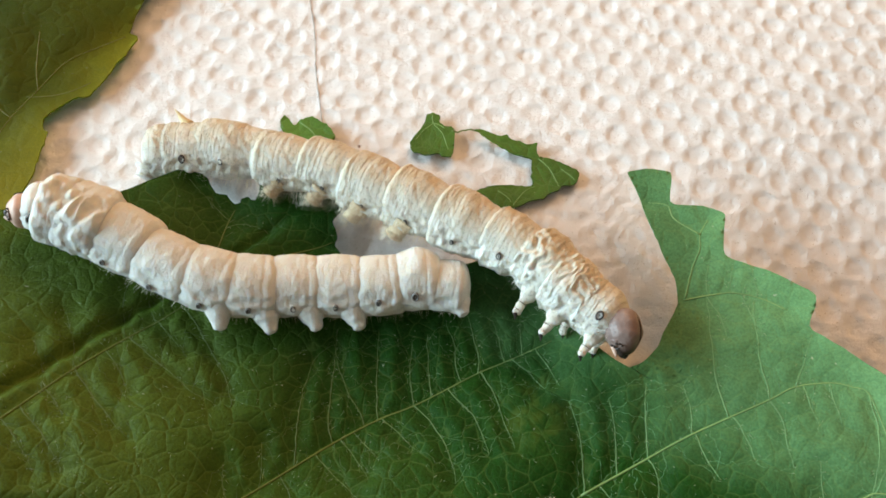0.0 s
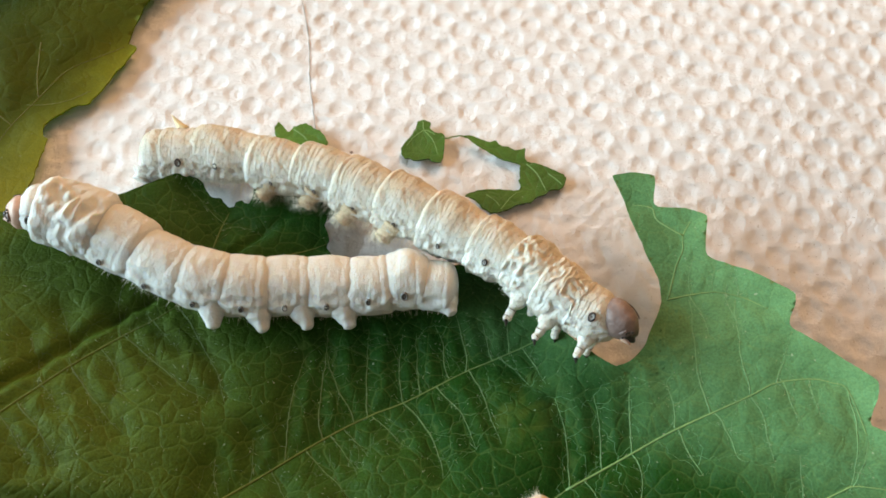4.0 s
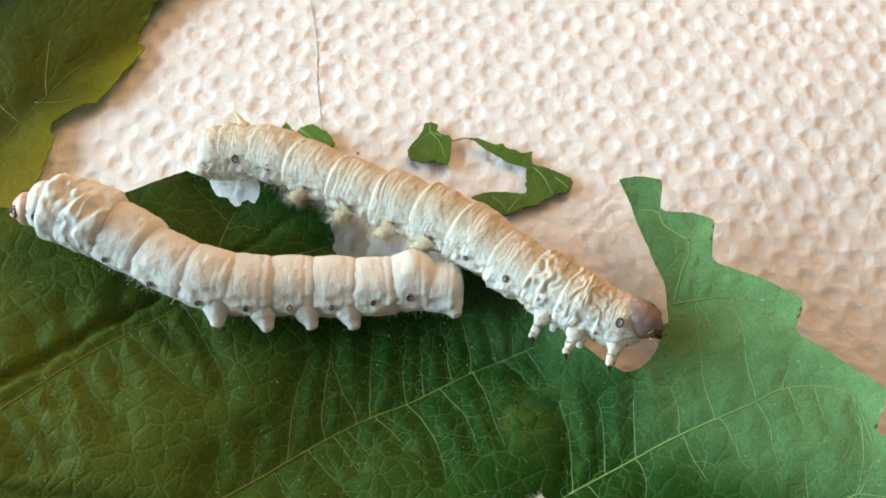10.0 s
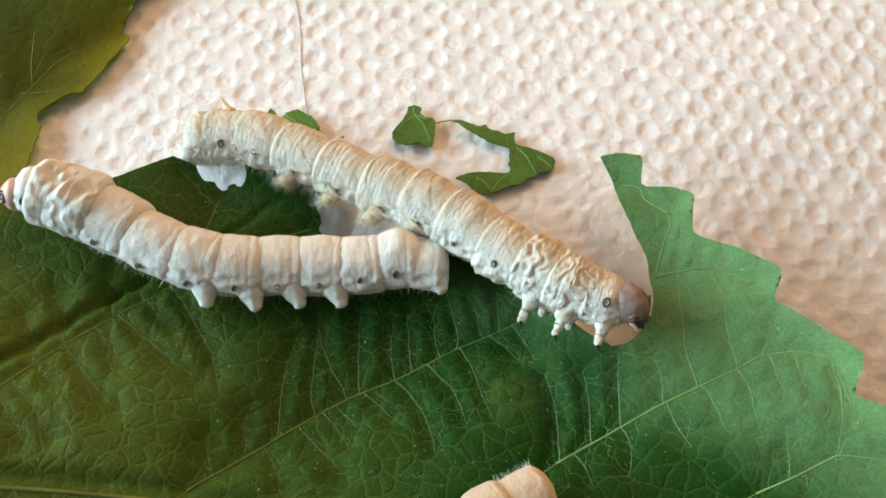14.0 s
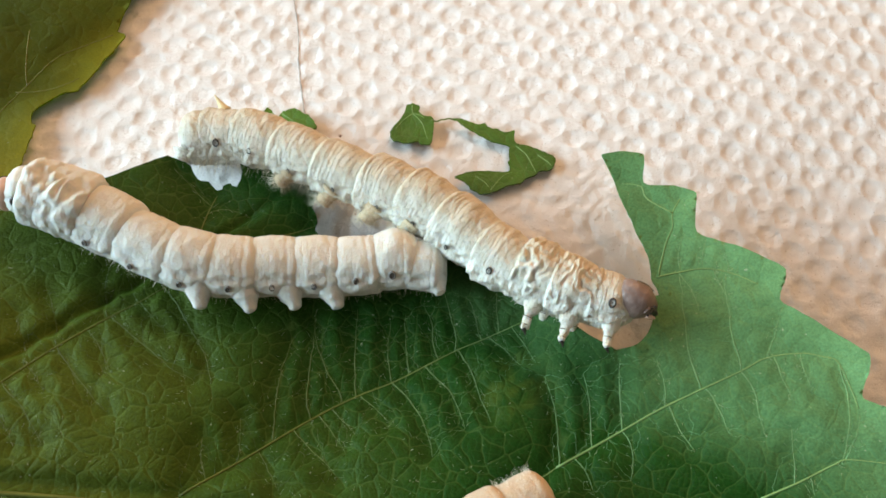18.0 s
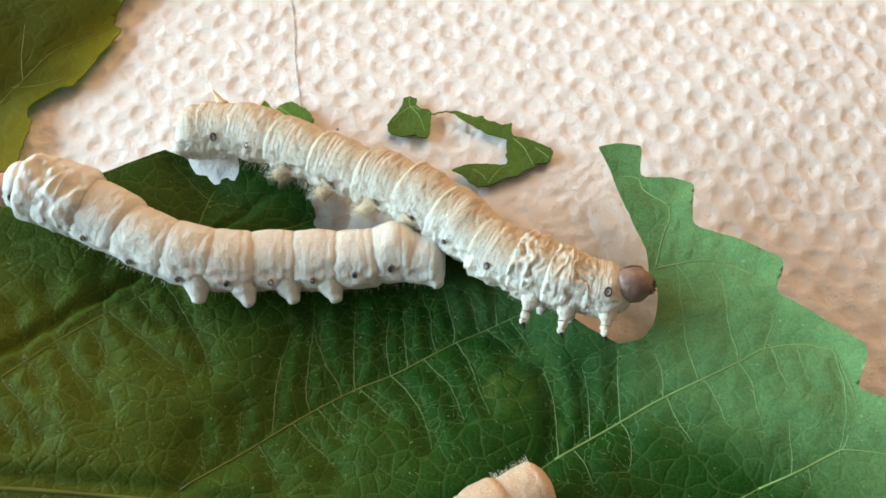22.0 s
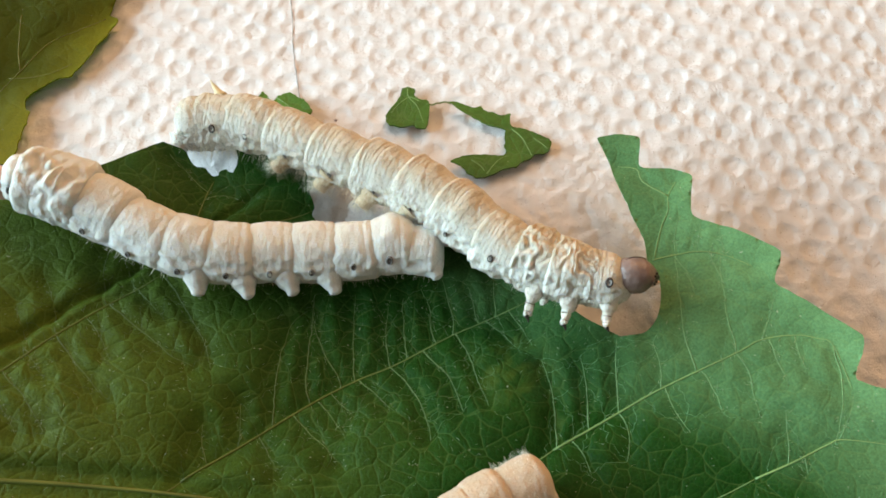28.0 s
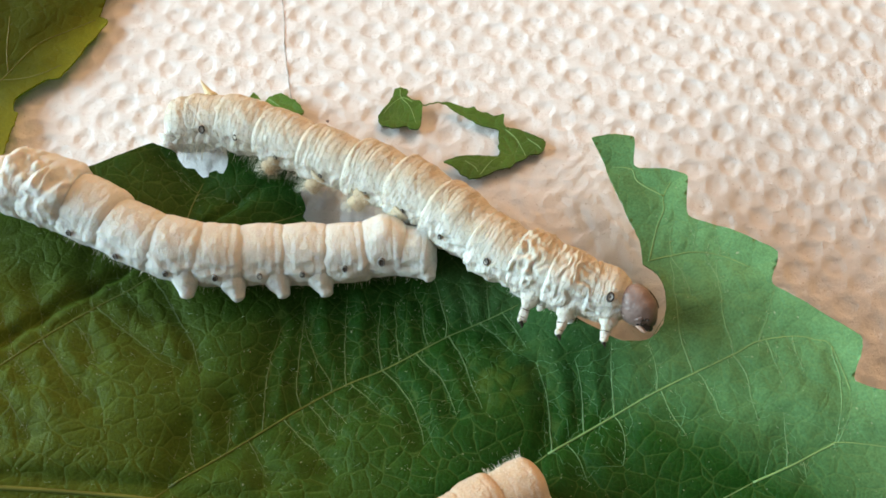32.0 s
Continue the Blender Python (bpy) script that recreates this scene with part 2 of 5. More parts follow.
fore.inputs["From Min"].default_value, fore.inputs["From Max"].default_value = 0.0013, 0.0022
n.link(pos.outputs["X"], fore.inputs["Value"])
n.colour(n.mix(fore.outputs[0], n.ramp(n.noise(at, 800, 4), [(0.3, (0.155, 0.104, 0.092)), (0.7, (0.250, 0.180, 0.158))]), (0.045, 0.026, 0.020)))
n.bump(n.noise(at, 1600, 3), 0.6, 0.0002)
HEAD = n.m
HEAD_PALE = plain("pale_silkworm_head", (0.56, 0.37, 0.29), 0.45, 0.2, 700, 0.2)
DARK = plain("dark_chitin", (0.025, 0.018, 0.015), 0.35, 0.3, 900)
RING = plain("spiracle_rim", (0.045, 0.040, 0.038), 0.5, 0.3, 900)
BAND = plain("leg_joint_band", (0.16, 0.12, 0.09), 0.5, 0.4, 1500)
RIM_GREY = plain("grey_spiracle_rim", (0.16, 0.155, 0.15), 0.5, 0.2, 900)
PIT = plain("spiracle_centre", (0.22, 0.20, 0.18), 0.6, 0.3, 900)
LEAF_HAIR = plain("pale_leaf_hair", (0.30, 0.37, 0.20), 0.4, 0.2, 500)
HAIR = plain("pale_hair", (0.78, 0.72, 0.58), 0.5, 0.1, 500)
HORN = plain("horn_skin", (0.62, 0.50, 0.28), 0.5, 0.2, 800)
SEAM = plain("grey_seam", (0.40, 0.38, 0.37), 0.9, 0.2, 800)
WOOD = plain("table_wood", (0.30, 0.17, 0.08), 0.5, 0.3, 30)

# ---- building helpers ----


def part(name, bm, material, parent, label="", smooth=True):
    """Links a bmesh as one mesh object under a thing or a part."""
    data = bpy.data.meshes.new(name)
    bm.to_mesh(data)
    bm.free()
    for m in material if isinstance(material, (list, tuple)) else [material]:
        data.materials.append(m)
    if smooth:
        data.polygons.foreach_set("use_smooth", [True] * len(data.polygons))
    ob = new(name, data)
    ob.parent = parent
    return tagged(ob, label)


def sheet(name, verts, faces, material, parent=None):
    data = bpy.data.meshes.new(name)
    data.from_pydata(verts, [], faces)
    data.materials.append(material)
    data.polygons.foreach_set("use_smooth", [True] * len(data.polygons))
    ob = new(name, data)
    ob.parent = parent
    return ob


def step(v):
    v = np.clip(v, 0, 1)
    return v * v * (3 - 2 * v)


def rounded(points, closed=False, n=6, tension=0.5):
    """A soft curve through corner points, in metres from millimetres."""
    p = [Vector((x / 1000, y / 1000)) for x, y in points]
    out = []
    last = len(p) if closed else len(p) - 1
    for i in range(last):
        a = p[(i - 1) % len(p)] if closed or i else p[0]
        b, c = p[i], p[(i + 1) % len(p)]
        d = p[(i + 2) % len(p)] if closed or i + 2 < len(p) else p[-1]
        t1, t2 = (c - a) * tension, (d - b) * tension
        for k in range(n):
            s = k / n
            out.append((2 * s**3 - 3 * s**2 + 1) * b + (s**3 - 2 * s**2 + s) * t1 + (3 * s**2 - 2 * s**3) * c + (s**3 - s**2) * t2)
    if not closed:
        out.append(p[-1])
    return np.array([(v.x, v.y) for v in out])


def near(px, py, line, reach=0.0):
    """Distance and nearest point of many places to a polyline."""
    best = np.full(px.shape, 9.0)
    qx, qy = np.zeros(px.shape), np.zeros(px.shape)
    if reach:
        (x0, y0), (x1, y1) = line.min(0) - reach, line.max(0) + reach
        pick = (px > x0) & (px < x1) & (py > y0) & (py < y1)
        if pick.any():
            best[pick], qx[pick], qy[pick] = near(px[pick], py[pick], line)
        return best, qx, qy
    for (ax, ay), (bx, by) in zip(line[:-1], line[1:]):
        dx, dy = bx - ax, by - ay
        s = np.clip(((px - ax) * dx + (py - ay) * dy) / (dx * dx + dy * dy + 1e-15), 0, 1)
        cx, cy = ax + s * dx, ay + s * dy
        d = np.hypot(px - cx, py - cy)
        m = d < best
        best[m], qx[m], qy[m] = d[m], cx[m], cy[m]
    return best, qx, qy


def inside(px, py, loop):
    odd = np.zeros(px.shape, bool)
    for (ax, ay), (bx, by) in zip(loop, np.roll(loop, -1, 0)):
        if ay != by:
            odd ^= ((ay > py) != (by > py)) & (px < (bx - ax) * (py - ay) / (by - ay) + ax)
    return odd


def blade(name, loop, height, cell, material, thick=0.00022, parent=None):
    """A thin leaf blade with an outline, whose upper side follows height(x, y)."""
    (x0, y0), (x1, y1) = loop.min(0) - cell, loop.max(0) + cell
    nx, ny = int((x1 - x0) / cell) + 2, int((y1 - y0) / cell) + 2
    gx, gy = np.meshgrid(x0 + np.arange(nx) * cell, y0 + np.arange(ny) * cell)
    gx, gy = gx.ravel(), gy.ravel()
    isin = inside(gx, gy, loop)
    closed = np.vstack([loop, loop[:1]])
    grid = isin.reshape(ny, nx)
    edge = np.zeros_like(grid)
    for dy in (-1, 0, 1):
        for dx in (-1, 0, 1):
            edge |= np.roll(np.roll(grid, dy, 0), dx, 1) != grid
    pick = np.flatnonzero(edge.ravel())
    d, qx, qy = near(gx[pick], gy[pick], closed)
    move = ~isin[pick] | (d < 0.3 * cell)
    gx[pick[move]], gy[pick[move]] = qx[move], qy[move]
    keep = grid.copy()
    q = keep[:-1, :-1].astype(int) + keep[1:, :-1] + keep[:-1, 1:] + keep[1:, 1:]
    js, is_ = np.nonzero(q >= 1)
    base = js * nx + is_
    faces = np.stack([base, base + 1, base + nx + 1, base + nx], 1)
    used = np.unique(faces)
    index = np.full(nx * ny, -1)
    index[used] = np.arange(len(used))
    faces = index[faces]
    ux, uy = gx[used], gy[used]
    uz = height(ux, uy)
    key = np.round(np.stack([ux, uy], 1) / (cell * 0.12)).astype(np.int64)
    _, first, same = np.unique(key, axis=0, return_index=True, return_inverse=True)
    same = same.ravel()
    top = np.stack([ux, uy, uz], 1)[first]
    clean = []
    for f in same[faces].tolist():
        g = [v for k, v in enumerate(f) if v != f[k - 1]]
        if len(set(g)) == len(g) >= 3:
            clean.append(g)
    count = {}
    for g in clean:
        for k, v in enumerate(g):
            count[(g[k - 1], v)] = 1
    m = len(top)
    under = top - (0, 0, thick)
    rim = [[v + 2 * m, a + 2 * m, a + 3 * m, v + 3 * m] for a, v in count if (v, a) not in count]
    ob = sheet(name, np.vstack([top, under, top, under]).tolist(), clean + [[v + m for v in g[::-1]] for g in clean] + rim, material, parent)
    bm = bmesh.new()
    bm.from_mesh(ob.data)
    bmesh.ops.delete(bm, geom=[v for v in bm.verts if not v.link_faces], context="VERTS")
    bm.to_mesh(ob.data)
    bm.free()
    return ob


def tube(points, radii, sides=8):
    """A tapered round rod through points."""
    bm = bmesh.new()
    rings = []
    for i, p in enumerate(points):
        a = (Vector(points[min(i + 1, len(points) - 1)]) - Vector(points[max(i - 1, 0)])).normalized()
        side = a.cross(Vector((0, 0, 1)))
        side = side.normalized() if side.length > 1e-4 else Vector((1, 0, 0))
        up = side.cross(a)
        rings.append([bm.verts.new(Vector(p) + radii[i] * (math.cos(k * math.tau / sides) * side + math.sin(k * math.tau / sides) * up)) for k in range(sides)])
    for r, s in zip(rings[:-1], rings[1:]):
        for k in range(sides):
            bm.faces.new((r[k], r[(k + 1) % sides], s[(k + 1) % sides], s[k]))
    bm.faces.new(rings[0][::-1])
    bm.faces.new(rings[-1])
    return bm


# ---- table and paper towel ----
bm = bmesh.new()
bmesh.ops.create_cube(bm, size=1, matrix=Matrix.Translation((0, 0.1, -0.0260)) @ Matrix.Diagonal((1.6, 1.2, 0.03, 1)))
table = part("table", bm, WOOD, None, smooth=False)
tagged(table, "brown wooden table top under the paper towel", "table", kind="structure")

def towel_lie(x, y):
    """The sheet lies flat, and falls away gently past the leaf's lifted margin."""
    s = 0.6 * np.asarray(x) - 0.8 * np.asarray(y) - 0.004
    return -0.0065 * step(s / 0.058)


PRESSED = (0.017, -0.003)


def towel_height(x, y):
    """Embossed paper: a lattice of round pits with a raised net between them, uneven and partly flattened."""
    wx = x - 0.02486 + 0.0002 * np.sin(y * 130 + 1) + 0.0001 * np.sin(x * 310)
    wy = y - 0.02620 + 0.0002 * np.sin(x * 110) + 0.0001 * np.sin(y * 270 + 2)
    turn = math.radians(-40.5)
    u = (wx * math.cos(turn) + wy * math.sin(turn)) / 0.00326
    v = (-wx * math.sin(turn) + wy * math.cos(turn)) / 0.00353
    cu, cv = np.round(u), np.round(v)
    h1 = np.modf(np.abs(np.sin(cu * 12.9898 + cv * 78.233) * 43758.5453))[0]
    h2 = np.modf(np.abs(np.sin(cu * 39.346 + cv * 11.135) * 24634.6345))[0]
    du, dv = u - cu + (h2 - 0.5) * 0.09, v - cv + (h1 - 0.5) * 0.09
    r = np.hypot(du, dv) * (1 + 0.08 * np.sin(2 * np.arctan2(dv, du) + 6 * h2) + 0.05 * np.sin(5 * np.arctan2(dv, du) + 9 * h1))
    pit = -(0.00014 + 0.00008 * h1) * (1 - step((r - 0.24) / 0.17)) + 0.00005 * np.exp(-(((r - 0.47) / 0.07) ** 2))
    dome = 0.00005 * np.exp(-((r / 0.16) ** 2)) * h2
    swell = 0.00012 * np.sin(x * 95 + 2 * np.sin(y * 60)) * np.sin(y * 120 + 1) + 0.00004 * np.sin(x * 420 + y * 150) * np.sin(y * 380 - x * 90)
    lumps = 0.00002 * np.sin(x * 1900 + 3 * np.sin(y * 900)) * np.sin(y * 2100 + 3 * np.sin(x * 700)) + 0.000015 * np.sin(x * 3900 + y * 900) * np.sin(y * 3300 - x * 1500)
    pressed = 1 - 0.62 * step((0.016 - np.hypot(x - PRESSED[0], (y - PRESSED[1]) * 0.8)) / 0.009)
    crumple = 0.00018 * np.sin(x * 900 + 4.5 * np.sin(y * 440 + 1)) * np.sin(y * 1050 + 4.2 * np.sin(x * 520)) + 0.00013 * np.sin(x * 1700 + 3 * np.sin(y * 1300)) * np.sin(y * 1500 + 3 * np.sin(x * 1100))
    return (pit + dome) * pressed + swell + lumps + (1 - pressed) * crumple + towel_lie(x, y)


cell = 0.00036
gx, gy = np.meshgrid(np.arange(-0.085, 0.085, cell), np.arange(-0.05, 0.085, cell))
ny, nx = gx.shape
z = towel_height(gx, gy)
z += np.random.default_rng(3).normal(0, 0.00002, z.shape)
base = (np.arange(ny - 1)[:, None] * nx + np.arange(nx - 1)[None]).ravel()
towel = sheet("paper_towel", np.stack([gx.ravel(), gy.ravel(), z.ravel()], 1).tolist(),
              np.stack([base, base + 1, base + nx + 1, base + nx], 1).tolist(), TOWEL)
tagged(towel, "white embossed paper towel with round dimples", "paper towel", kind="structure")
seam_line = rounded([(-20.3, 44.1), (-18.4, 34.9), (-17.7, 27.4), (-16.8, 21.3), (-15.8, 15.6)], n=10)
wob = np.random.default_rng(8).normal(0, 0.00003, (len(seam_line), 2))
bm = tube([(x + a, y + b, float(towel_height(np.array([x]), np.array([y]))[0]) + 0.00006) for (x, y), (a, b) in zip(seam_line, wob)],
          [0.00006 + 0.00003 * math.sin(i * 1.7) for i in range(len(seam_line))], 6)
part("seam", bm, SEAM, towel, "thin grey seam line in the paper")

# ---- the large leaf ----
MARGIN = [(19.8, 5.7), (22.0, 5.8), (24.4, 5.0), (24.1, 1.5), (27.2, 0.6), (29.3, -0.7), (28.7, -5.1), (32.6, -7.5), (36.5, -10.6), (36.4, -12.1), (35.6, -14.1), (38.6, -16.9), (42.3, -20.6), (42.1, -22.3), (41.1, -24.8), (45.0, -27.0), (48.8, -29.4)]
FAR_SIDE = [(49.2, -35.2), (44.8, -41.9), (23.5, -47.0), (-16.2, -45.9), (-43.8, -41.8), (-56.2, -24.3), (-57.7, -1.5), (-47.8, -0.1), (-42.9, 0.7), (-39.7, 2.1)]
EATEN = [(-36.5, 3.8), (-33.5, 5.8), (-31.8, 6.9), (-30.7, 7.6), (-29.5, 7.3), (-28.7, 7.1), (-28.0, 6.5), (-27.6, 5.6), (-27.0, 5.0), (-25.9, 4.8), (-25.3, 4.2), (-24.5, 3.7), (-24.2, 4.5), (-23.5, 4.8), (-23.0, 4.2), (-22.6, 4.4), (-22.3, 5.4), (-22.3, 6.6), (-22.6, 8.3), (-20.5, 9.2), (-16.5, 7.5), (-13.4, 5.0), (-12.8, 3.7), (-13.8, 2.2), (-13.4, 1.0), (-13.2, 0.2), (-13.4, -0.9), (-10.5, -3.8), (1.1, -3.6), (5.1, -2.1), (8.1, -5.4), (11.4, -9.3), (13.8, -12.9), (16.6, -15.6), (18.6, -17.0)]
# the edge at which the animal feeds: where it begins and where it ends
FED_FIRST = [(18.0, -16.5), (19.2, -16.1), (20.3, -15.2), (21.1, -14.3), (21.6, -13.2), (22.3, -12.1), (23.0, -11.0), (23.6, -9.8)]
FED_LAST = [(20.6, -18.2), (23.1, -18.2), (24.5, -17.1), (25.1, -15.6), (25.4, -14.0), (25.3, -12.4), (24.7, -11.0), (23.6, -9.8)]
BITE = [(23.7, -8.6), (23.6, -7.4), (23.1, -5.9), (22.5, -4.3), (22.2, -3.0), (21.8, -1.8), (21.3, 0.1), (20.9, 2.3)]
MAIN_VEINS = [
    [(-46.6, -31.8), (-37.3, -32.0), (-32.0, -32.3), (-25.6, -32.8), (-16.3, -34.0), (-1.5, -37.0), (19.4, -40.2)],
    [(-24.4, -31.6), (-18.7, -27.8), (-12.5, -23.5), (-8.0, -20.9), (-3.9, -19.2), (2.1, -16.1), (5.1, -14.8), (10.4, -12.5)],
    [(12.1, -28.9), (18.8, -25.6), (23.4, -23.5), (30.7, -20.9), (33.4, -19.8), (36.6, -19.7), (38.5, -20.3), (39.8, -21.2), (40.6, -25.7)],
    [(-48.5, -27.5), (-42.1, -21.5), (-37.9, -17.3), (-33.7, -13.8), (-30.7, -11.5), (-28.7, -9.7), (-24.3, -6.3)],
    [(30.7, -33.1), (34.3, -31.9), (37.5, -30.6), (39.0, -30.3), (43.5, -31.4)],
    [(24.2, -9.6), (26.3, -9.4), (29.1, -9.4), (31.7, -10.4), (33.9, -12.0)],
    [(-26.5, -3.4), (-25.7, 0.6), (-24.9, 3.2)],
]
LESSER_VEINS = [
    [(24.4, -9.4), (25.5, -6.1), (26.4, -4.3), (26.6, -2.6), (27.6, -1.0)],
    [(26.6, -2.6), (24.2, -0.4), (23.7, 1.3), (21.7, 1.9)],
    [(-25.6, -32.8), (-24.9, -32.2), (-24.4, -31.6)],
    [(-3.0, -36.6), (1.8, -33.7), (9.7, -30.3), (12.1, -28.9)],
    [(22.0, -36.0), (26.5, -34.8), (30.7, -33.1)],
    [(-20.0, -3.0), (-15.6, -1.4), (-13.6, -0.4)],
]
# side veins of each main vein: the share of its length at which they leave, the heading there and at the end, and the length in mm
SIDE_VEINS = {
    1: [(0.07, 106, 101, 4.2), (0.15, 83, 90, 4.5), (0.25, 98, 75, 11.3), (0.36, 96, 88, 12.3), (0.45, 112, 108, 9.4), (0.49, 93, 92, 9.9), (0.59, 111, 84, 7.1), (0.64, 92, 91, 7.0), (0.73, 106, 103, 6.6), (0.78, 92, 111, 8.2), (0.86, 102, 102, 4.8), (0.91, 85, 98, 4.6),
        (0.21, -62, -61, 4.7), (0.31, -53, -59, 7.0), (0.38, -51, -59, 5.2), (0.42, -54, -68, 3.8), (0.50, -45, -37, 5.2), (0.59, -46, -78, 9.6), (0.69, -51, -72, 8.4), (0.79, -58, -75, 9.1), (0.88, -43, -64, 4.9), (0.95, -55, -81, 5.1)],
    2: [(0.22, 84, 95, 8.2), (0.36, 90, 108, 7.7), (0.47, 94, 90, 12.2), (0.59, 92, 83, 10.4), (0.67, 75, 76, 5.5), (0.01, 85, 101, 9.4), (0.12, 87, 90, 7.6), (0.06, -61, -90, 4.4), (0.22, -64, -92, 5.3), (0.37, -66, -84, 5.2), (0.48, -61, -88, 4.9), (0.59, -61, -106, 6.9), (0.69, -86, -80, 5.1), (0.76, -84, -95, 4.2), (0.87, -92, -109, 9.7)],
    3: [(0.36, -54, -55, 2.9), (0.46, -51, -43, 9.0), (0.56, -46, -56, 5.4), (0.64, -41, -30, 11.4), (0.83, -47, -79, 12.5), (0.74, -45, -55, 4.3), (0.46, 108, 106, 6.2), (0.63, 105, 92, 8.7), (0.35, 108, 107, 5.9), (0.73, 107, 94, 4.9), (0.22, -52, -60, 6.0), (0.28, -50, -48, 8.0)],
    4: [(0.24, 76, 77, 5.1), (0.62, 55, 71, 4.6), (0.36, -93, -93, 1.7)],
    5: [(0.24, 92, 38, 4.5), (0.45, 88, 85, 6.0), (0.70, 92, 92, 3.1), (0.22, -75, -88, 5.0), (0.55, -80, -92, 4.5)],
    6: [(0.61, 27, -36, 5.3), (0.78, 144, 119, 6.4)],
}


def rise(x, y):
    """The lie of the leaf: flat under the animals, lifted at its toothed margin."""
    x, y = np.asarray(x) * 1000, np.asarray(y) * 1000
    u = (x - 9) + 0.5 * (y + 12)
    z = 0.8 + 0.122 * (u + np.sqrt(u * u + 14)) + 0.10 * ((-x - 10) + np.sqrt((x + 10) ** 2 + 14))
    return z / 1000


vein_lines = [rounded(v, n=5) for v in MAIN_VEINS + LESSER_VEINS]
CHIEF, MAIN = len(MAIN_VEINS), len(vein_lines)


def along(line, share):
    """The place at a share of a line's length."""
    run = np.concatenate([[0], np.cumsum(np.hypot(*np.diff(line, axis=0).T))])
    return np.array([np.interp(share * run[-1], run, line[:, 0]), np.interp(share * run[-1], run, line[:, 1])])


def sprout(at, first, last, length, rnd, pace=0.0007):
    """A fine vein that leaves a place and turns slowly, with small kinks."""
    n = max(4, int(length / pace))
    out, kink = [np.array(at)], 0.0
    for k in range(n):
        kink = 0.55 * kink + rnd.uniform(-11, 11)
        a = math.radians(first + (last - first) * k / n + kink)
        out.append(out[-1] + length / n * np.array((math.cos(a), math.sin(a))))
    return np.array(out)


vein_rnd = random.Random(12)
side_lines, net_lines = [], []
for k, rows in SIDE_VEINS.items():
    for share, first, last, length in rows:
        side_lines.append(sprout(along(vein_lines[k], share), first, last, length / 1000, vein_rnd))
for k, line in enumerate(side_lines):
    others = np.vstack([o for j, o in enumerate(side_lines + vein_lines) if j != k])
    for way in (1, -1):
        i = vein_rnd.randint(1, 3)
        while i < len(line) - 1:
            d = line[i + 1] - line[i - 1]
            out = np.array((-d[1], d[0])) * way / np.hypot(*d)
            gap = others - line[i]
            far = np.hypot(*gap.T)
            lean = gap @ out / (far + 1e-9)
            fit = np.where((lean > 0.55) & (far > 0.0009) & (far < 0.0052), far / lean, 9.0)
            i += vein_rnd.choice((3, 4, 5, 6))
            if fit.min() < 8:
                # a fine cross vein with a few kinks, from one side vein to the next
                a, b = line[min(i, len(line) - 1)] * 0.3 + line[i - 2 if i - 2 < len(line) else -1] * 0.7, others[fit.argmin()]
                n = max(4, int(np.hypot(*(b - a)) / 0.0004))
                turn, bow = np.array((-(b - a)[1], (b - a)[0])), vein_rnd.uniform(-0.16, 0.16)
                net_lines.append(np.array([a + (b - a) * q / n + turn * (bow * math.sin(math.pi * q / n) + (vein_rnd.uniform(-0.06, 0.06) if 0 < q < n else 0)) for q in range(n + 1)]))


def leaf_height(x, y):
    """Valleys along the veins, and the blade swelling between them."""
    z = rise(x, y)
    d = np.full(x.shape, 1.0)
    for k, line in enumerate(vein_lines[:CHIEF]):
        if k != 3:
            d = np.minimum(d, near(x, y, line)[0])
    e = d.copy()
    for line in [vein_lines[3]] + vein_lines[CHIEF:] + side_lines:
        e = np.minimum(e, near(x, y, line[::2], 0.005)[0])
    f = e.copy()
    for line in net_lines:
        f = np.minimum(f, near(x, y, line[::3], 0.0018)[0])
    flat = 1 - 0.55 * step((x - 0.014) / 0.012)
    quilt = 0.00078 * flat * (1 - np.exp(-(d / 0.0046) ** 2)) + 0.00046 * flat * (1 - np.exp(-(e / 0.0016) ** 2)) + 0.00012 * (1 - np.exp(-(f / 0.0007) ** 2))
    ripple = 0.00010 * np.sin(x * 260 + 2.2 * np.sin(y * 210)) * np.sin(y * 300 + 1.3 * np.sin(x * 170))
    a, b = vein_lines[3][0], vein_lines[3][-1]
    way = (b - a) / np.hypot(*(b - a))
    s = (y - a[1]) * way[0] - (x - a[0]) * way[1]
    fold = 0.0008 * np.exp(-(((s - 0.0027) / 0.00062) ** 2)) * step((-x - 0.014) / 0.012)
    rib = near(x, y, vein_lines[0])[0]
    fold += 0.0005 * np.exp(-(((rib - 0.0012) / 0.0007) ** 2)) * step((-x - 0.010) / 0.02)
    return z + quilt - 0.00060 + ripple - fold


def fed_edge(share):
    """The feeding edge after a share of the meal."""
    return rounded([((1 - share) * a + share * c, (1 - share) * b + share * d) for (a, b), (c, d) in zip(FED_FIRST, FED_LAST)], n=6)


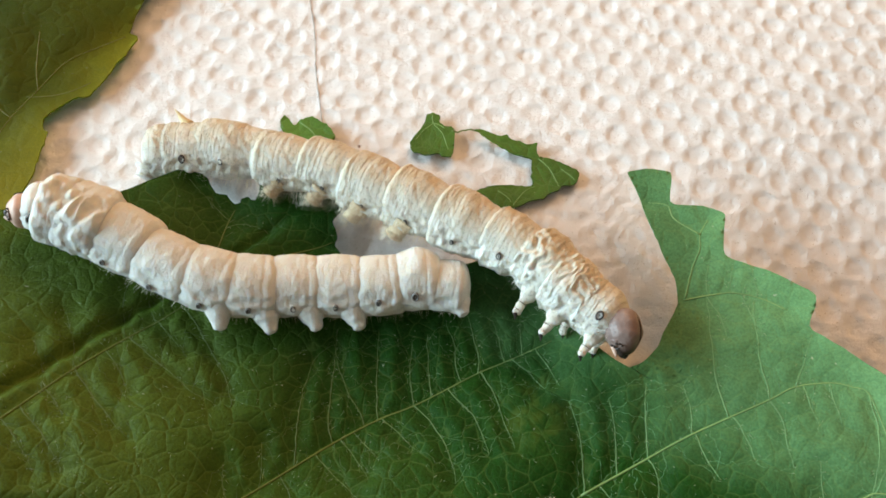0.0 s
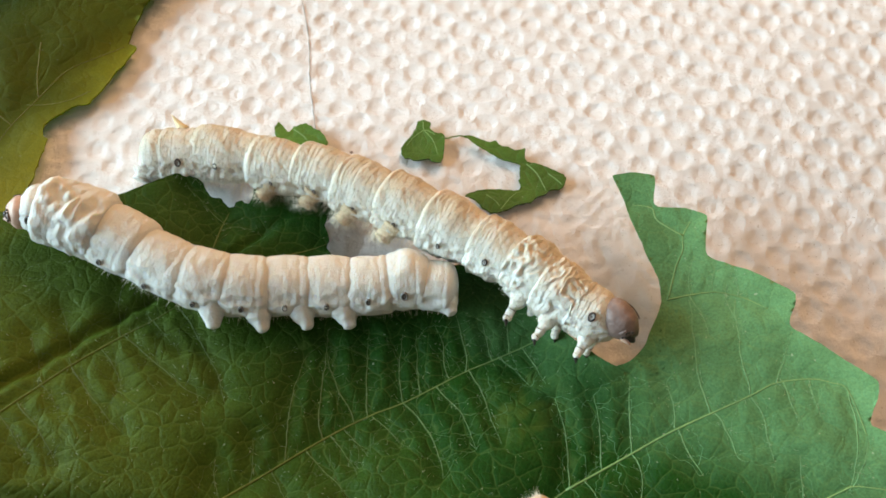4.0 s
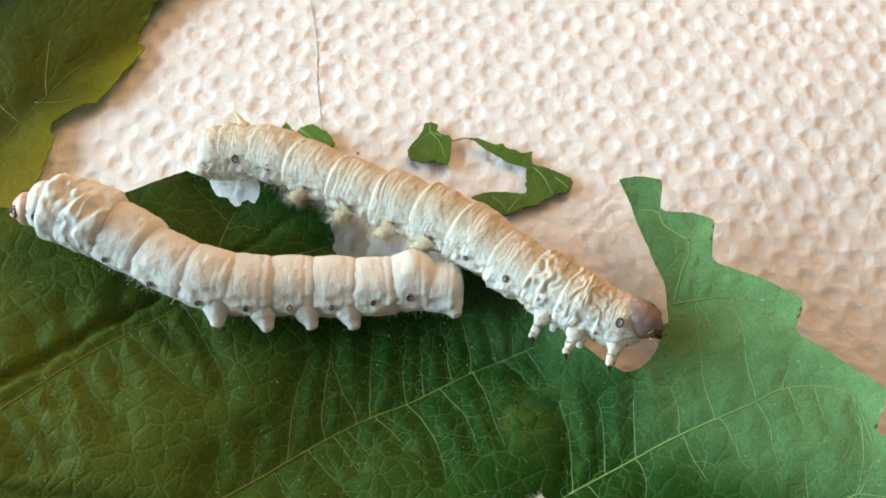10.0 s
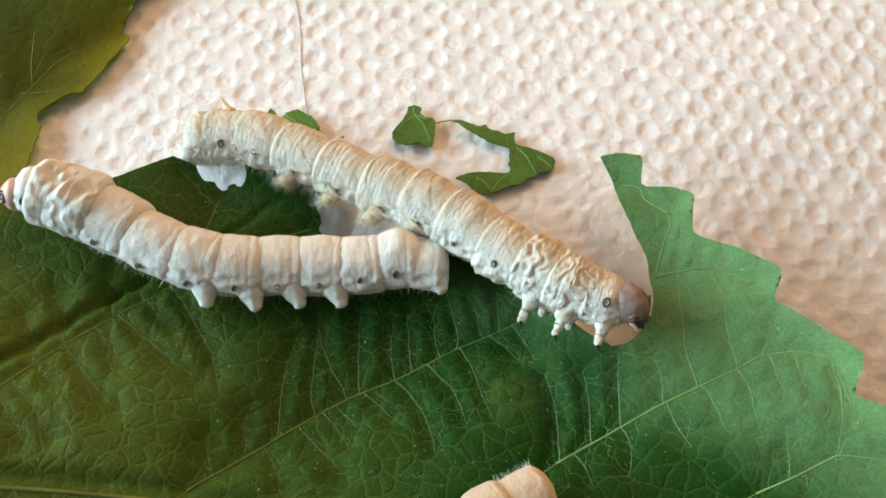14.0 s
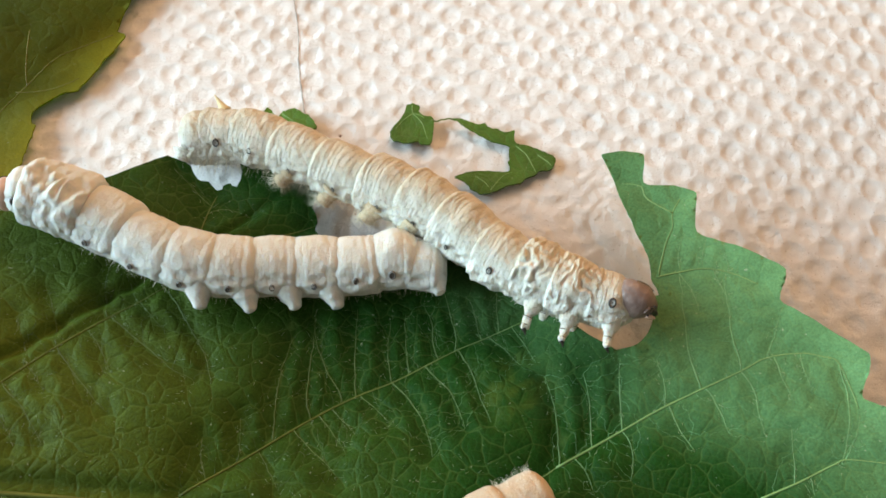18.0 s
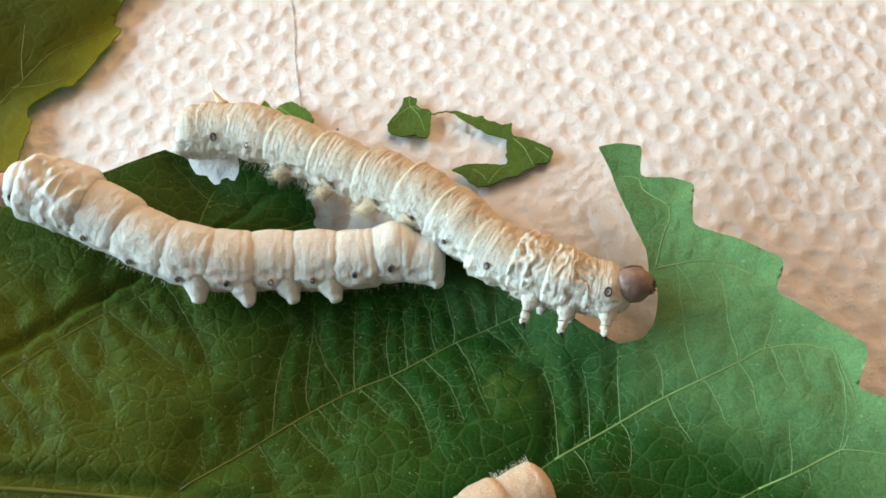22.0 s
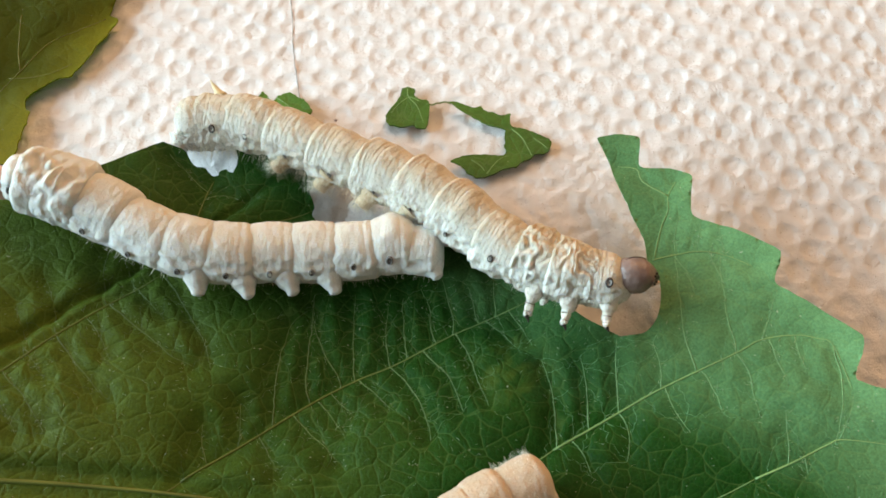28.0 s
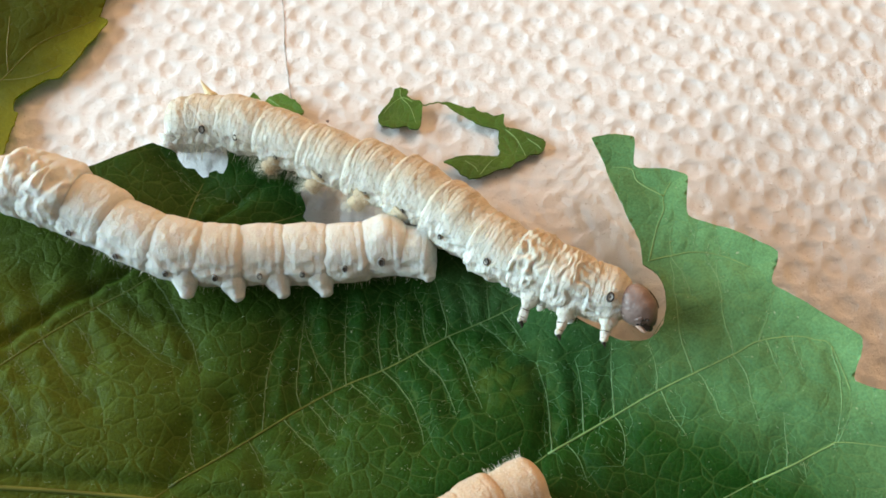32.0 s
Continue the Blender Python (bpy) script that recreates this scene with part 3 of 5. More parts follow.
loop = np.vstack([rounded(MARGIN, n=5, tension=0.28)[:-1], rounded(FAR_SIDE, n=5)[:-1],
                  rounded(EATEN, n=5, tension=0.3), fed_edge(1.0), rounded(BITE, n=6)])
jag = np.random.default_rng(5).normal(0, 0.00003, loop.shape)
leaf = new("mulberry_leaf")
tagged(leaf, "large dark green mulberry leaf with toothed edge, partly eaten", "leaf")
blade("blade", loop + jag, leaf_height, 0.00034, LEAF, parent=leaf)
leaf_loop = loop
for i, line in enumerate(vein_lines + side_lines):
    line = line[inside(line[:, 0], line[:, 1], leaf_loop)]
    if len(line) < 3:
        continue
    zz = leaf_height(line[:, 0], line[:, 1])
    thick = 0.00026 if i == 0 else 0.000125 if i < 6 else 0.00010 if i < MAIN else 0.000036 + 0.0000022 * len(line)
    m = len(line)
    part("midrib" if i == 0 else "vein" if i < MAIN else "fine_vein", tube([(x, y, float(h) - 0.15 * thick) for (x, y), h in zip(line, zz)],
         [thick * (1 - 0.55 * k / m) for k in range(m)], 6), VEIN if i < MAIN else VEIN_FINE, leaf)
net = bmesh.new()
for line in net_lines:
    line = line[inside(line[:, 0], line[:, 1], leaf_loop)]
    if len(line) < 3:
        continue
    zz = leaf_height(line[:, 0], line[:, 1])
    one = tube([(x, y, float(h) - 0.00001) for (x, y), h in zip(line, zz)], [0.000030] * len(line), 4)
    spare = bpy.data.meshes.new("spare")
    one.to_mesh(spare)
    one.free()
    net.from_mesh(spare)
    bpy.data.meshes.remove(spare)
tagged(part("vein_net", net, VEIN_NET, leaf, "net of finest veins in the blade"), kind="stuff")

# short pale hairs on the blade, thickest along its veins
hair_rnd = random.Random(41)
roots = [np.array((hair_rnd.uniform(-0.045, 0.020), hair_rnd.uniform(-0.034, -0.004))) for _ in range(700)]
for line in vein_lines[1:4] + side_lines:
    roots += [line[hair_rnd.randrange(len(line))] + np.array((hair_rnd.gauss(0, 0.0003), hair_rnd.gauss(0, 0.0003))) for _ in range(14)]
roots = np.array(roots)
roots = roots[inside(roots[:, 0], roots[:, 1], leaf_loop)]
fuzz = bmesh.new()
for (x, y), h in zip(roots, leaf_height(roots[:, 0], roots[:, 1])):
    a, ln = hair_rnd.uniform(0, math.tau), hair_rnd.uniform(0.00025, 0.0008)
    way = Vector((math.cos(a), math.sin(a), hair_rnd.uniform(0.1, 0.7))).normalized()
    side = way.cross(Vector((0, 0, 1))).normalized() * 0.000013
    over = way.cross(side).normalized() * 0.000013
    p = Vector((x, y, float(h)))
    tip = fuzz.verts.new(p + way * ln)
    b = [fuzz.verts.new(p + v) for v in (side, -side * 0.5 + over, -side * 0.5 - over)]
    for k in range(3):
        fuzz.faces.new((b[k], b[(k + 1) % 3], tip))
tagged(part("leaf_hairs", fuzz, LEAF_HAIR, leaf, "short pale hairs on the leaf"), kind="stuff")

# strips of the blade that the feeding animal takes, sweep by sweep: first and last second, share of the meal then
SWEEPS = [(1.0, 3.3, 0.08), (5.4, 8.4, 0.22), (9.0, 12.3, 0.36), (13.0, 15.6, 0.47), (16.6, 21.4, 0.62), (22.0, 25.6, 0.76), (27.5, 31.8, 1.0)]
morsels = []
share_before = 0.0
for start, stop, share in SWEEPS:
    outer, inner = fed_edge(share), fed_edge(share_before)
    m = len(outer) - 1
    for k in range(4):
        a, b = m - k * m // 4, m - (k + 1) * m // 4
        strip = np.vstack([outer[b:a + 1], inner[b:a + 1][::-1]])
        if k == 0:
            strip = np.vstack([outer[b:a], inner[b:a][::-1]])
        mid = strip.mean(0)
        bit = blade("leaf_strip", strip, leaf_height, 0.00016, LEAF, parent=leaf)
        morsels.append((bit, Vector((*mid, float(leaf_height(mid[:1], mid[1:])[0]))), start + (stop - start) * (k + 0.5) / 4))
    share_before = share

# ---- the olive leaf behind ----
olive = new("olive_leaf")
tagged(olive, "olive green leaf with a ragged edge, lying on the towel", "leaf")
OLIVE_EDGE = [(-37.7, 46.1), (-40.0, 41.4), (-41.4, 39.1), (-43.1, 32.5), (-41.6, 32.2), (-42.7, 28.8), (-44.5, 24.7), (-46.2, 21.8), (-47.0, 22.0), (-48.6, 21.2), (-50.4, 19.5), (-51.2, 18.9), (-51.0, 17.2), (-50.0, 15.9), (-50.3, 14.4), (-50.3, 12.1), (-50.5, 9.5), (-50.9, 6.9), (-52.1, 3.7), (-61.8, -1.0), (-78.7, 14.8), (-101.5, 78.2), (-59.3, 77.9), (-34.9, 52.8)]
OLIVE_VEINS = [
    [(-56.7, 15.5), (-55.4, 18.8), (-52.8, 23.0), (-50.0, 27.5), (-46.7, 30.0), (-43.3, 32.3)],
    [(-54.0, 21.9), (-51.1, 22.2), (-48.6, 22.9), (-46.3, 24.3)],
    [(-52.8, 23.0), (-53.4, 26.0), (-53.8, 31.5)],
    [(-55.4, 18.8), (-59.0, 22.0), (-62.2, 29.0)],
]
olive_veins = [rounded(v, n=5) for v in OLIVE_VEINS]


def olive_height(x, y):
    """The blade is creased along a line that runs beside its edge and rises past it."""
    d = np.full(x.shape, 1.0)
    for line in olive_veins:
        d = np.minimum(d, near(x, y, line)[0])
    a, b = olive_veins[0][5], olive_veins[0][-2]
    way = (b - a) / np.hypot(*(b - a))
    s = (y - a[1]) * way[0] - (x - a[0]) * way[1]
    fold = 0.30 * 0.010 * np.tanh(0.5 * (s + np.sqrt(s * s + 0.000004)) / 0.010) + 0.03 * np.clip(-s, 0, 1)
    return 0.0012 + fold + 0.0004 * (1 - np.exp(-(d / 0.0025) ** 2)) + 0.0003 * np.sin(x * 150 + 1) * np.sin(y * 130)


loop = rounded(OLIVE_EDGE, True, 6, 0.35)
loop = loop + np.random.default_rng(6).normal(0, 0.00012, loop.shape)
blade("blade", loop, olive_height, 0.0006, LEAF_OLIVE, parent=olive)
for line in olive_veins:
    zz = olive_height(line[:, 0], line[:, 1])
    part("vein", tube([(x, y, float(h)) for (x, y), h in zip(line, zz)], [0.000045] * len(line), 8), VEIN_WARM, olive)

# ---- leaf scraps ----
BITTEN = [(-21.5, 18.2), (-20.9, 19.0), (-20.2, 18.2), (-19.6, 17.4), (-19.0, 18.3), (-17.5, 18.7), (-16.8, 18.2), (-15.6, 17.4), (-14.8, 16.3), (-14.4, 15.3), (-15.4, 14.0), (-18.7, 14.6), (-21.0, 16.5)]
SMALL = [(-5.1, 14.1), (-4.6, 15.3), (-3.3, 17.3), (-3.0, 18.5), (-2.3, 18.8), (-1.4, 18.4), (-1.5, 17.4), (-0.7, 16.7), (0.4, 16.2), (0.1, 12.1), (-1.0, 12.1), (-1.5, 12.6), (-3.3, 12.4), (-4.6, 12.9)]
CURVED = [(3.0, 16.0), (3.8, 15.9), (4.5, 15.7), (5.2, 15.2), (6.3, 14.9), (6.9, 15.1), (7.5, 14.4), (8.4, 14.1), (9.3, 13.6), (10.1, 13.7), (10.6, 13.8), (10.3, 12.2), (10.7, 11.9), (12.1, 11.5), (13.8, 10.5), (15.1, 9.7), (15.3, 9.1), (14.8, 7.9), (14.1, 7.5), (12.9, 7.5), (12.7, 6.9), (11.4, 6.3), (10.8, 5.6), (9.7, 5.5), (8.8, 5.2), (7.9, 4.7), (7.1, 4.4), (5.9, 4.2), (4.9, 5.0), (3.9, 6.2), (2.9, 6.9), (4.6, 7.5), (6.4, 7.7), (8.1, 7.5), (9.4, 7.6), (9.6, 8.7), (9.7, 10.5), (9.7, 11.6), (8.6, 12.0), (7.6, 12.3), (6.2, 13.2), (4.5, 14.5)]
SCRAPS = [
    ("dark green bitten leaf scrap on the towel", BITTEN, [[(-19.0, 17.9), (-17.4, 16.4), (-16.6, 14.8)]]),
    ("small green leaf scrap with pale veins on the towel", SMALL, [[(-2.3, 18.5), (-2.2, 17.2), (-1.1, 15.6), (-0.4, 13.0)], [(-2.2, 17.2), (-1.6, 17.0), (-0.8, 16.4)], [(-2.2, 17.2), (-3.4, 16.2), (-4.4, 14.8)]]),
    ("curved strip of eaten green leaf on the towel", CURVED, [[(10.6, 11.5), (11.7, 10.2), (12.3, 8.6), (12.7, 7.3)], [(7.1, 4.7), (8.0, 6.0), (8.9, 7.0), (9.8, 7.4)], [(13.2, 9.9), (14.2, 8.9), (14.7, 8.2)], [(5.4, 6.8), (6.4, 6.0), (6.9, 5.2)]]),
]
for k, (label, edge, lines) in enumerate(SCRAPS):
    loop = rounded(edge, True, 5, 0.25)
    loop = loop + np.random.default_rng(20 + k).normal(0, 0.00006, loop.shape)
    mid = loop.mean(0)
    tilt = lambda x, y, mid=mid, k=k: 0.0007 + 0.0002 * np.sin((x - mid[0]) * 400 + k) * np.cos((y - mid[1]) * 350) + 0.0004 * step((np.hypot(x - mid[0], y - mid[1]) - 0.001) / 0.005)
    scrap = tagged(blade("leaf_scrap", loop, tilt, 0.00026, SCRAP), label, "leaf scrap", "leaf scraps on the towel")
    for row in lines:
        line = rounded(row, n=5)
        zz = tilt(line[:, 0], line[:, 1])
        part("vein", tube([(x, y, float(h)) for (x, y), h in zip(line, zz)], [0.000066 - 0.000002 * q for q in range(len(line))], 6), VEIN_PALE, scrap)
thread_line = rounded([(0.1, 15.9), (1.0, 15.8), (2.0, 16.1), (3.2, 15.9)], n=6)
stalk = part("leaf_stalk", tube([(x, y, 0.0009 + 0.0001 * math.sin(i)) for i, (x, y) in enumerate(thread_line)], [0.00010] * len(thread_line), 6), VEIN, None)
tagged(stalk, "thin brown-green remnant of leaf stalk", "leaf stalk")

crumb_mesh = bmesh.new()
bmesh.ops.create_icosphere(crumb_mesh, subdivisions=2, radius=0.00022)
for v in crumb_mesh.verts:
    v.co = v.co * (1 + 0.35 * noise.noise(v.co * 9000)) * (1.0 if v.co.z > 0 else 0.6)
crumb = part("crumb", crumb_mesh, HEAD, None)
crumb.location = (*(-0.0114, 0.0141), 0.0004)
tagged(crumb, "tiny dark brown crumb on the paper towel", "crumb")

# ---- silkworms ----
FOLDED = {"T3", "T2"}


def ring_shape(kind, style, L, r, seed):
    """One body ring along x (towards the head), z is the back."""
    bm = bmesh.new()
    nu, na = (56, 104) if kind in FOLDED else (92, 92) if style == "old" else (48, 92)
    rows = []
    half = L * (0.8 if kind in ("anal", "T1") else 0.66)
    reach = 2.45 if style == "old" and kind.startswith("A") else 2.0
    for i in range(nu + 1):
        u = -1 + reach * i / nu
        p = 1.0
        if style == "old":
            p = 1.0 - (0.05 if kind in ("A8", "anal") else 0.175) * step((u + 0.2) / 1.2) - (0.05 if kind in ("A8", "A7") else 0.22) * step((-u - 0.80) / 0.2)
        else:
            p = 1.0 - (0.12 if kind in FOLDED else 0.22) * abs(u) ** (6 if kind in FOLDED else 5)
        if kind == "T1":
            p *= 1 - 0.30 * step((u - 0.05) / 0.95)
            if u > 0.5:
                p *= math.sqrt(max(0.04, 1 - ((u - 0.5) / 0.52) ** 2))
        if kind == "anal":
            p *= math.sqrt(max(0.0, 1 - max(0.0, (-u + (0.15 if style == "old" else -0.1)) / (1.16 if style == "old" else 0.91)) ** (2.3 if style == "old" else 4.5))) * (1 - 0.05 * u)
        row = []
        for k in range(na):
            a = k * math.tau / na
            c, s = math.cos(a), math.sin(a)
            q = p
            if s < -0.2:
                q *= 1 - 0.10 * min(1, (-s - 0.2) / 0.5)
            if style == "old":
                q *= 1 + 0.075 * math.exp(-((s + 0.58) / 0.16) ** 2) - 0.045 * math.exp(-((s + 0.30) / 0.09) ** 2)
            else:
                q *= 1 + 0.035 * math.exp(-((s + 0.35) / 0.22) ** 2)
            x = u * half
            v = Vector((x * 900 + seed * 7.3, c * 2.6, s * 2.6))
            f = noise.noise(v * 0.9) * 0.030 + noise.noise(v * 2.3) * 0.014
            du = u + 0.10 * noise.noise(Vector((c * 1.7, s * 1.7, seed * 1.9)))
            if kind in FOLDED:
                bend = 1.5 * noise.noise(v * 0.55) + 0.7 * noise.noise(v * 1.2)
                if style == "old":
                    w = Vector((x * 600 + seed * 3.1 + bend * 1.5, c * 0.85 + seed, s * 0.85))
                    f += 0.31 * (0.28 - abs(noise.noise(w))) + 0.10 * (0.3 - abs(noise.noise(w * 2.1))) - 0.01
                else:
                    w = Vector((x * 190 + seed * 0.4 + bend * 1.0, c * 1.0 + 4, s * 1.0))
                    f += 0.11 * noise.noise(w) + 0.08 * (0.24 - abs(noise.noise(w * 1.3))) + 0.008 * noise.noise(w * 4) - 0.01
            elif style == "old":
                rough = (0.25 if kind in ("A8", "A7", "anal") else 1.0) * (0.75 + 0.9 * noise.noise(Vector((c * 1.4 + seed * 5.1, s * 1.4, seed))))
                du += 0.06 * noise.noise(Vector((c * 3.1, s * 3.1, seed * 2.7)))
                for at_u, wide, tall in ((-0.74, 0.06, 0.024), (-0.58, 0.035, 0.014), (-0.47, 0.03, 0.012), (-0.36, 0.025, 0.008)):
                    f += tall * rough * math.exp(-((du - at_u) / wide) ** 2)
                # crowded fine creases behind each ridge, fading towards the next ring
                crowd = step((u + 0.72) / 0.10) * (1 - step((u + 0.25) / 0.75)) * max(0.0, 0.55 + 0.9 * noise.noise(Vector((c * 2.0 + seed * 3.3, s * 2.0, x * 260))))
                f += 0.013 * crowd * (abs(math.sin(du * 21 + 2.2 * noise.noise(Vector((c * 1.3, s * 1.3 + seed, 2.0))))) - 0.6)
                f += 0.010 * noise.noise(Vector((x * 1500, c * 1.2, s * 1.2 + seed))) - 0.022 * max(0.0, 0.16 - abs(noise.noise(Vector((x * 520 + 2.0 * s + seed, c * 0.7, s * 0.7))))) / 0.16
                if s < 0.05:
                    f += (0.25 * (0.28 - abs(noise.noise(Vector((x * 520 + seed, c * 2.2, s * 3.6 + seed))))) + 0.07 * (0.25 - abs(noise.noise(Vector((x * 1200, c * 4, s * 6 + seed)))))) * min(1, (0.05 - s) * 3)
            else:
                f += 0.018 * noise.noise(Vector((x * 300 + 3 * seed + 1.2 * s, c * 1.6, s * 1.6))) + 0.05 * math.exp(-((s + 0.42) / 0.2) ** 2) * (1 - u * u)
                f += 0.014 * math.exp(-((du - 0.15) / 0.30) ** 2) - 0.013 * math.exp(-((du + 0.42) / 0.06) ** 2) + 0.005 * math.exp(-((du + 0.60) / 0.10) ** 2)
                f += 0.008 * noise.noise(Vector((x * 1300, c * 3.3 + seed, s * 3.3)))
                if s < 0.25:
                    f += (0.17 * (0.26 - abs(noise.noise(Vector((x * 380 + seed * 1.7, c * 1.9, s * 2.6 + seed))))) + 0.05 * (0.25 - abs(noise.noise(Vector((x * 900, c * 3.5, s * 4.5 + seed)))))) * min(1, (0.25 - s) * 2)
                f += 0.07 * math.exp(-((s + 0.62) / 0.14) ** 2) * (1 - u * u) - 0.06 * math.exp(-((s + 0.16) / 0.10) ** 2) * math.exp(-((u - 0.05) / 0.35) ** 2)
            if kind == "A8" and style == "white":
                f += 0.13 * math.exp(-((s - 1) / 0.4) ** 2) * math.exp(-((u + 0.1) / 0.45) ** 2)
            q += f
            row.append(bm.verts.new((x, r * q * c, r * q * s)))
        rows.append(row)
    for a, b in zip(rows[:-1], rows[1:]):
        for k in range(na):
            bm.faces.new((a[k], a[(k + 1) % na], b[(k + 1) % na], b[k]))
    bm.faces.new(rows[0][::-1])
    bm.faces.new(rows[-1])
    bmesh.ops.recalc_face_normals(bm, faces=bm.faces)
    return bm


def cone_leg(base, tip, r0, r1, bend, seed, rings=9, sides=14):
    """A soft fleshy leg from base to tip."""
    base, tip = Vector(base), Vector(tip)
    pts, rad = [], []
    for i in range(rings):
        s = i / (rings - 1)
        pts.append(base.lerp(tip, s) + Vector((bend * math.sin(s * math.pi), 0, 0)))
        rad.append((r1 + (r0 - r1) * (1 - s) ** 1.6) * (1 + 0.05 * math.sin(s * 11 + seed)) * (0.45 if i == rings - 1 else 0.88 if i == rings - 2 else 1))
    return tube(pts, rad, sides)


def fleshy_leg(base, tip, r0, r1, knee, seed, soft=0.16, rings=22, sides=20):
    """A swollen, creased base that narrows at the knee to a short foot."""
    base, tip = Vector(base), Vector(tip)
    pts, rad = [], []
    for i in range(rings):
        s = i / (rings - 1)
        pts.append(base.lerp(tip, s))
        bent = step((s - knee + 0.6 * soft) / soft)
        bulge = r0 * (1 - 0.45 * s / knee) * (1 - bent) + r1 * (1.15 - 0.15 * s) * bent
        bulge *= 1 + (0.03 if soft < 0.6 else 0.012) * math.sin(s * 23 + seed)
        rad.append(float(bulge) * (0.35 if i == rings - 1 else 0.8 if i == rings - 2 else 1))
    bm = tube(pts, rad, sides)
    for v in bm.verts:
        w = v.co * 1500 + Vector((seed * 3.7, 0, 0))
        v.co += Vector((noise.noise(w), noise.noise(w + Vector((9, 0, 0))), noise.noise(w + Vector((0, 9, 0))))) * r0 * (0.15 if soft < 0.3 else 0.07)
    return bm


def disc(at, out, r, long):
    """A spiracle: a dark raised oval rim round a paler pit."""
    bm = bmesh.new()
    m = Matrix.Translation(at) @ Vector(out).to_track_quat("Z", "Y").to_matrix().to_4x4()
    rings = []
    for rad, h in ((1.25, -0.25), (1.12, 0.10), (0.92, 0.22), (0.72, 0.12), (0.60, -0.02), (0.25, 0.03)):
        rings.append([bm.verts.new(m @ Vector((r * rad * math.cos(k * math.tau / 18) * long, r * rad * math.sin(k * math.tau / 18), r * h))) for k in range(18)])
    for j, (a, b) in enumerate(zip(rings[:-1], rings[1:])):
        for k in range(18):
            f = bm.faces.new((a[k], a[(k + 1) % 18], b[(k + 1) % 18], b[k]))
            f.material_index = 1 if j >= 3 else 0
    bm.faces.new(rings[-1]).material_index = 0
    return bm


def fringe(L, r, count, seed, low, high, length):
    """Fine pale hairs along the flank and belly."""
    rnd = random.Random(seed)
    bm = bmesh.new()
    for _ in range(count):
        a = math.radians(rnd.uniform(low, high)) * rnd.choice((-1, 1)) - math.pi / 2
        x = rnd.uniform(-0.55, 0.55) * L
        out = Vector((rnd.uniform(-0.3, 0.3), math.cos(a), math.sin(a)))
        p = Vector((x, math.cos(a) * r * 0.93, math.sin(a) * r * 0.88))
        ln = length * rnd.uniform(0.5, 1.2)
        w = 0.000016
        side = out.cross(Vector((1, 0.2, 0.1))).normalized() * w
        over = out.cross(side).normalized() * w
        tip = bm.verts.new(p + out * ln + Vector((rnd.uniform(-0.2, 0.2), 0, -0.25)) * ln)
        b = [bm.verts.new(p + v) for v in (side, -side * 0.5 + over, -side * 0.5 - over)]
        for k in range(3):
            bm.faces.new((b[k], b[(k + 1) % 3], tip))
    return bm


def tuft(at, r, count, seed, length):
    """Short hairs that stand out all round a foot."""
    rnd = random.Random(seed)
    bm = bmesh.new()
    for _ in range(count):
        a = rnd.uniform(0, math.tau)
        out = Vector((math.cos(a), math.sin(a), rnd.uniform(-0.7, 0.4))).normalized()
        p = Vector(at) + out * r * 0.85
        side = out.cross(Vector((0.1, 0.2, 1))).normalized() * 0.000015
        over = out.cross(side).normalized() * 0.000015
        tip = bm.verts.new(p + (out + Vector((rnd.uniform(-0.3, 0.3), rnd.uniform(-0.3, 0.3), -0.2))) * length * rnd.uniform(0.5, 1.2))
        b = [bm.verts.new(p + v) for v in (side, -side * 0.5 + over, -side * 0.5 - over)]
        for k in range(3):
            bm.faces.new((b[k], b[(k + 1) % 3], tip))
    return bm


def head_shape(L, r, seed):
    """The head capsule: two lobes, a suture between, narrowing to the mouth at +x."""
    bm = bmesh.new()
    nu, na = 26, 36
    rows = []
    for i in range(nu + 1):
        u = i / nu
        th = u * math.pi
        x = -math.cos(th)
        w = math.sin(th) ** 0.62
        w *= 1 - 0.30 * step((x - 0.1) / 0.9)
        row = []
        for k in range(na):
            a = k * math.tau / na
            c, s = math.cos(a), math.sin(a)
            q = w * (1 - 0.07 * math.exp(-((a - math.pi / 2) / 0.13) ** 2) * step((0.9 - abs(x)) * 3))
            q *= 1 + 0.03 * noise.noise(Vector((x * 2, c * 2, s * 2 + seed)))
            row.append(bm.verts.new((x * L * 0.62, r * q * c * 1.02, r * q * s * 1.0)))
        rows.append(row)
    for a, b in zip(rows[:-1], rows[1:]):
        for k in range(na):
            bm.faces.new((a[k], a[(k + 1) % na], b[(k + 1) % na], b[k]))
    bmesh.ops.remove_doubles(bm, verts=bm.verts, dist=1e-7)
    bmesh.ops.recalc_face_normals(bm, faces=bm.faces)
    return bm


NAMES = {"anal": "tail_segment", "head": "head"}


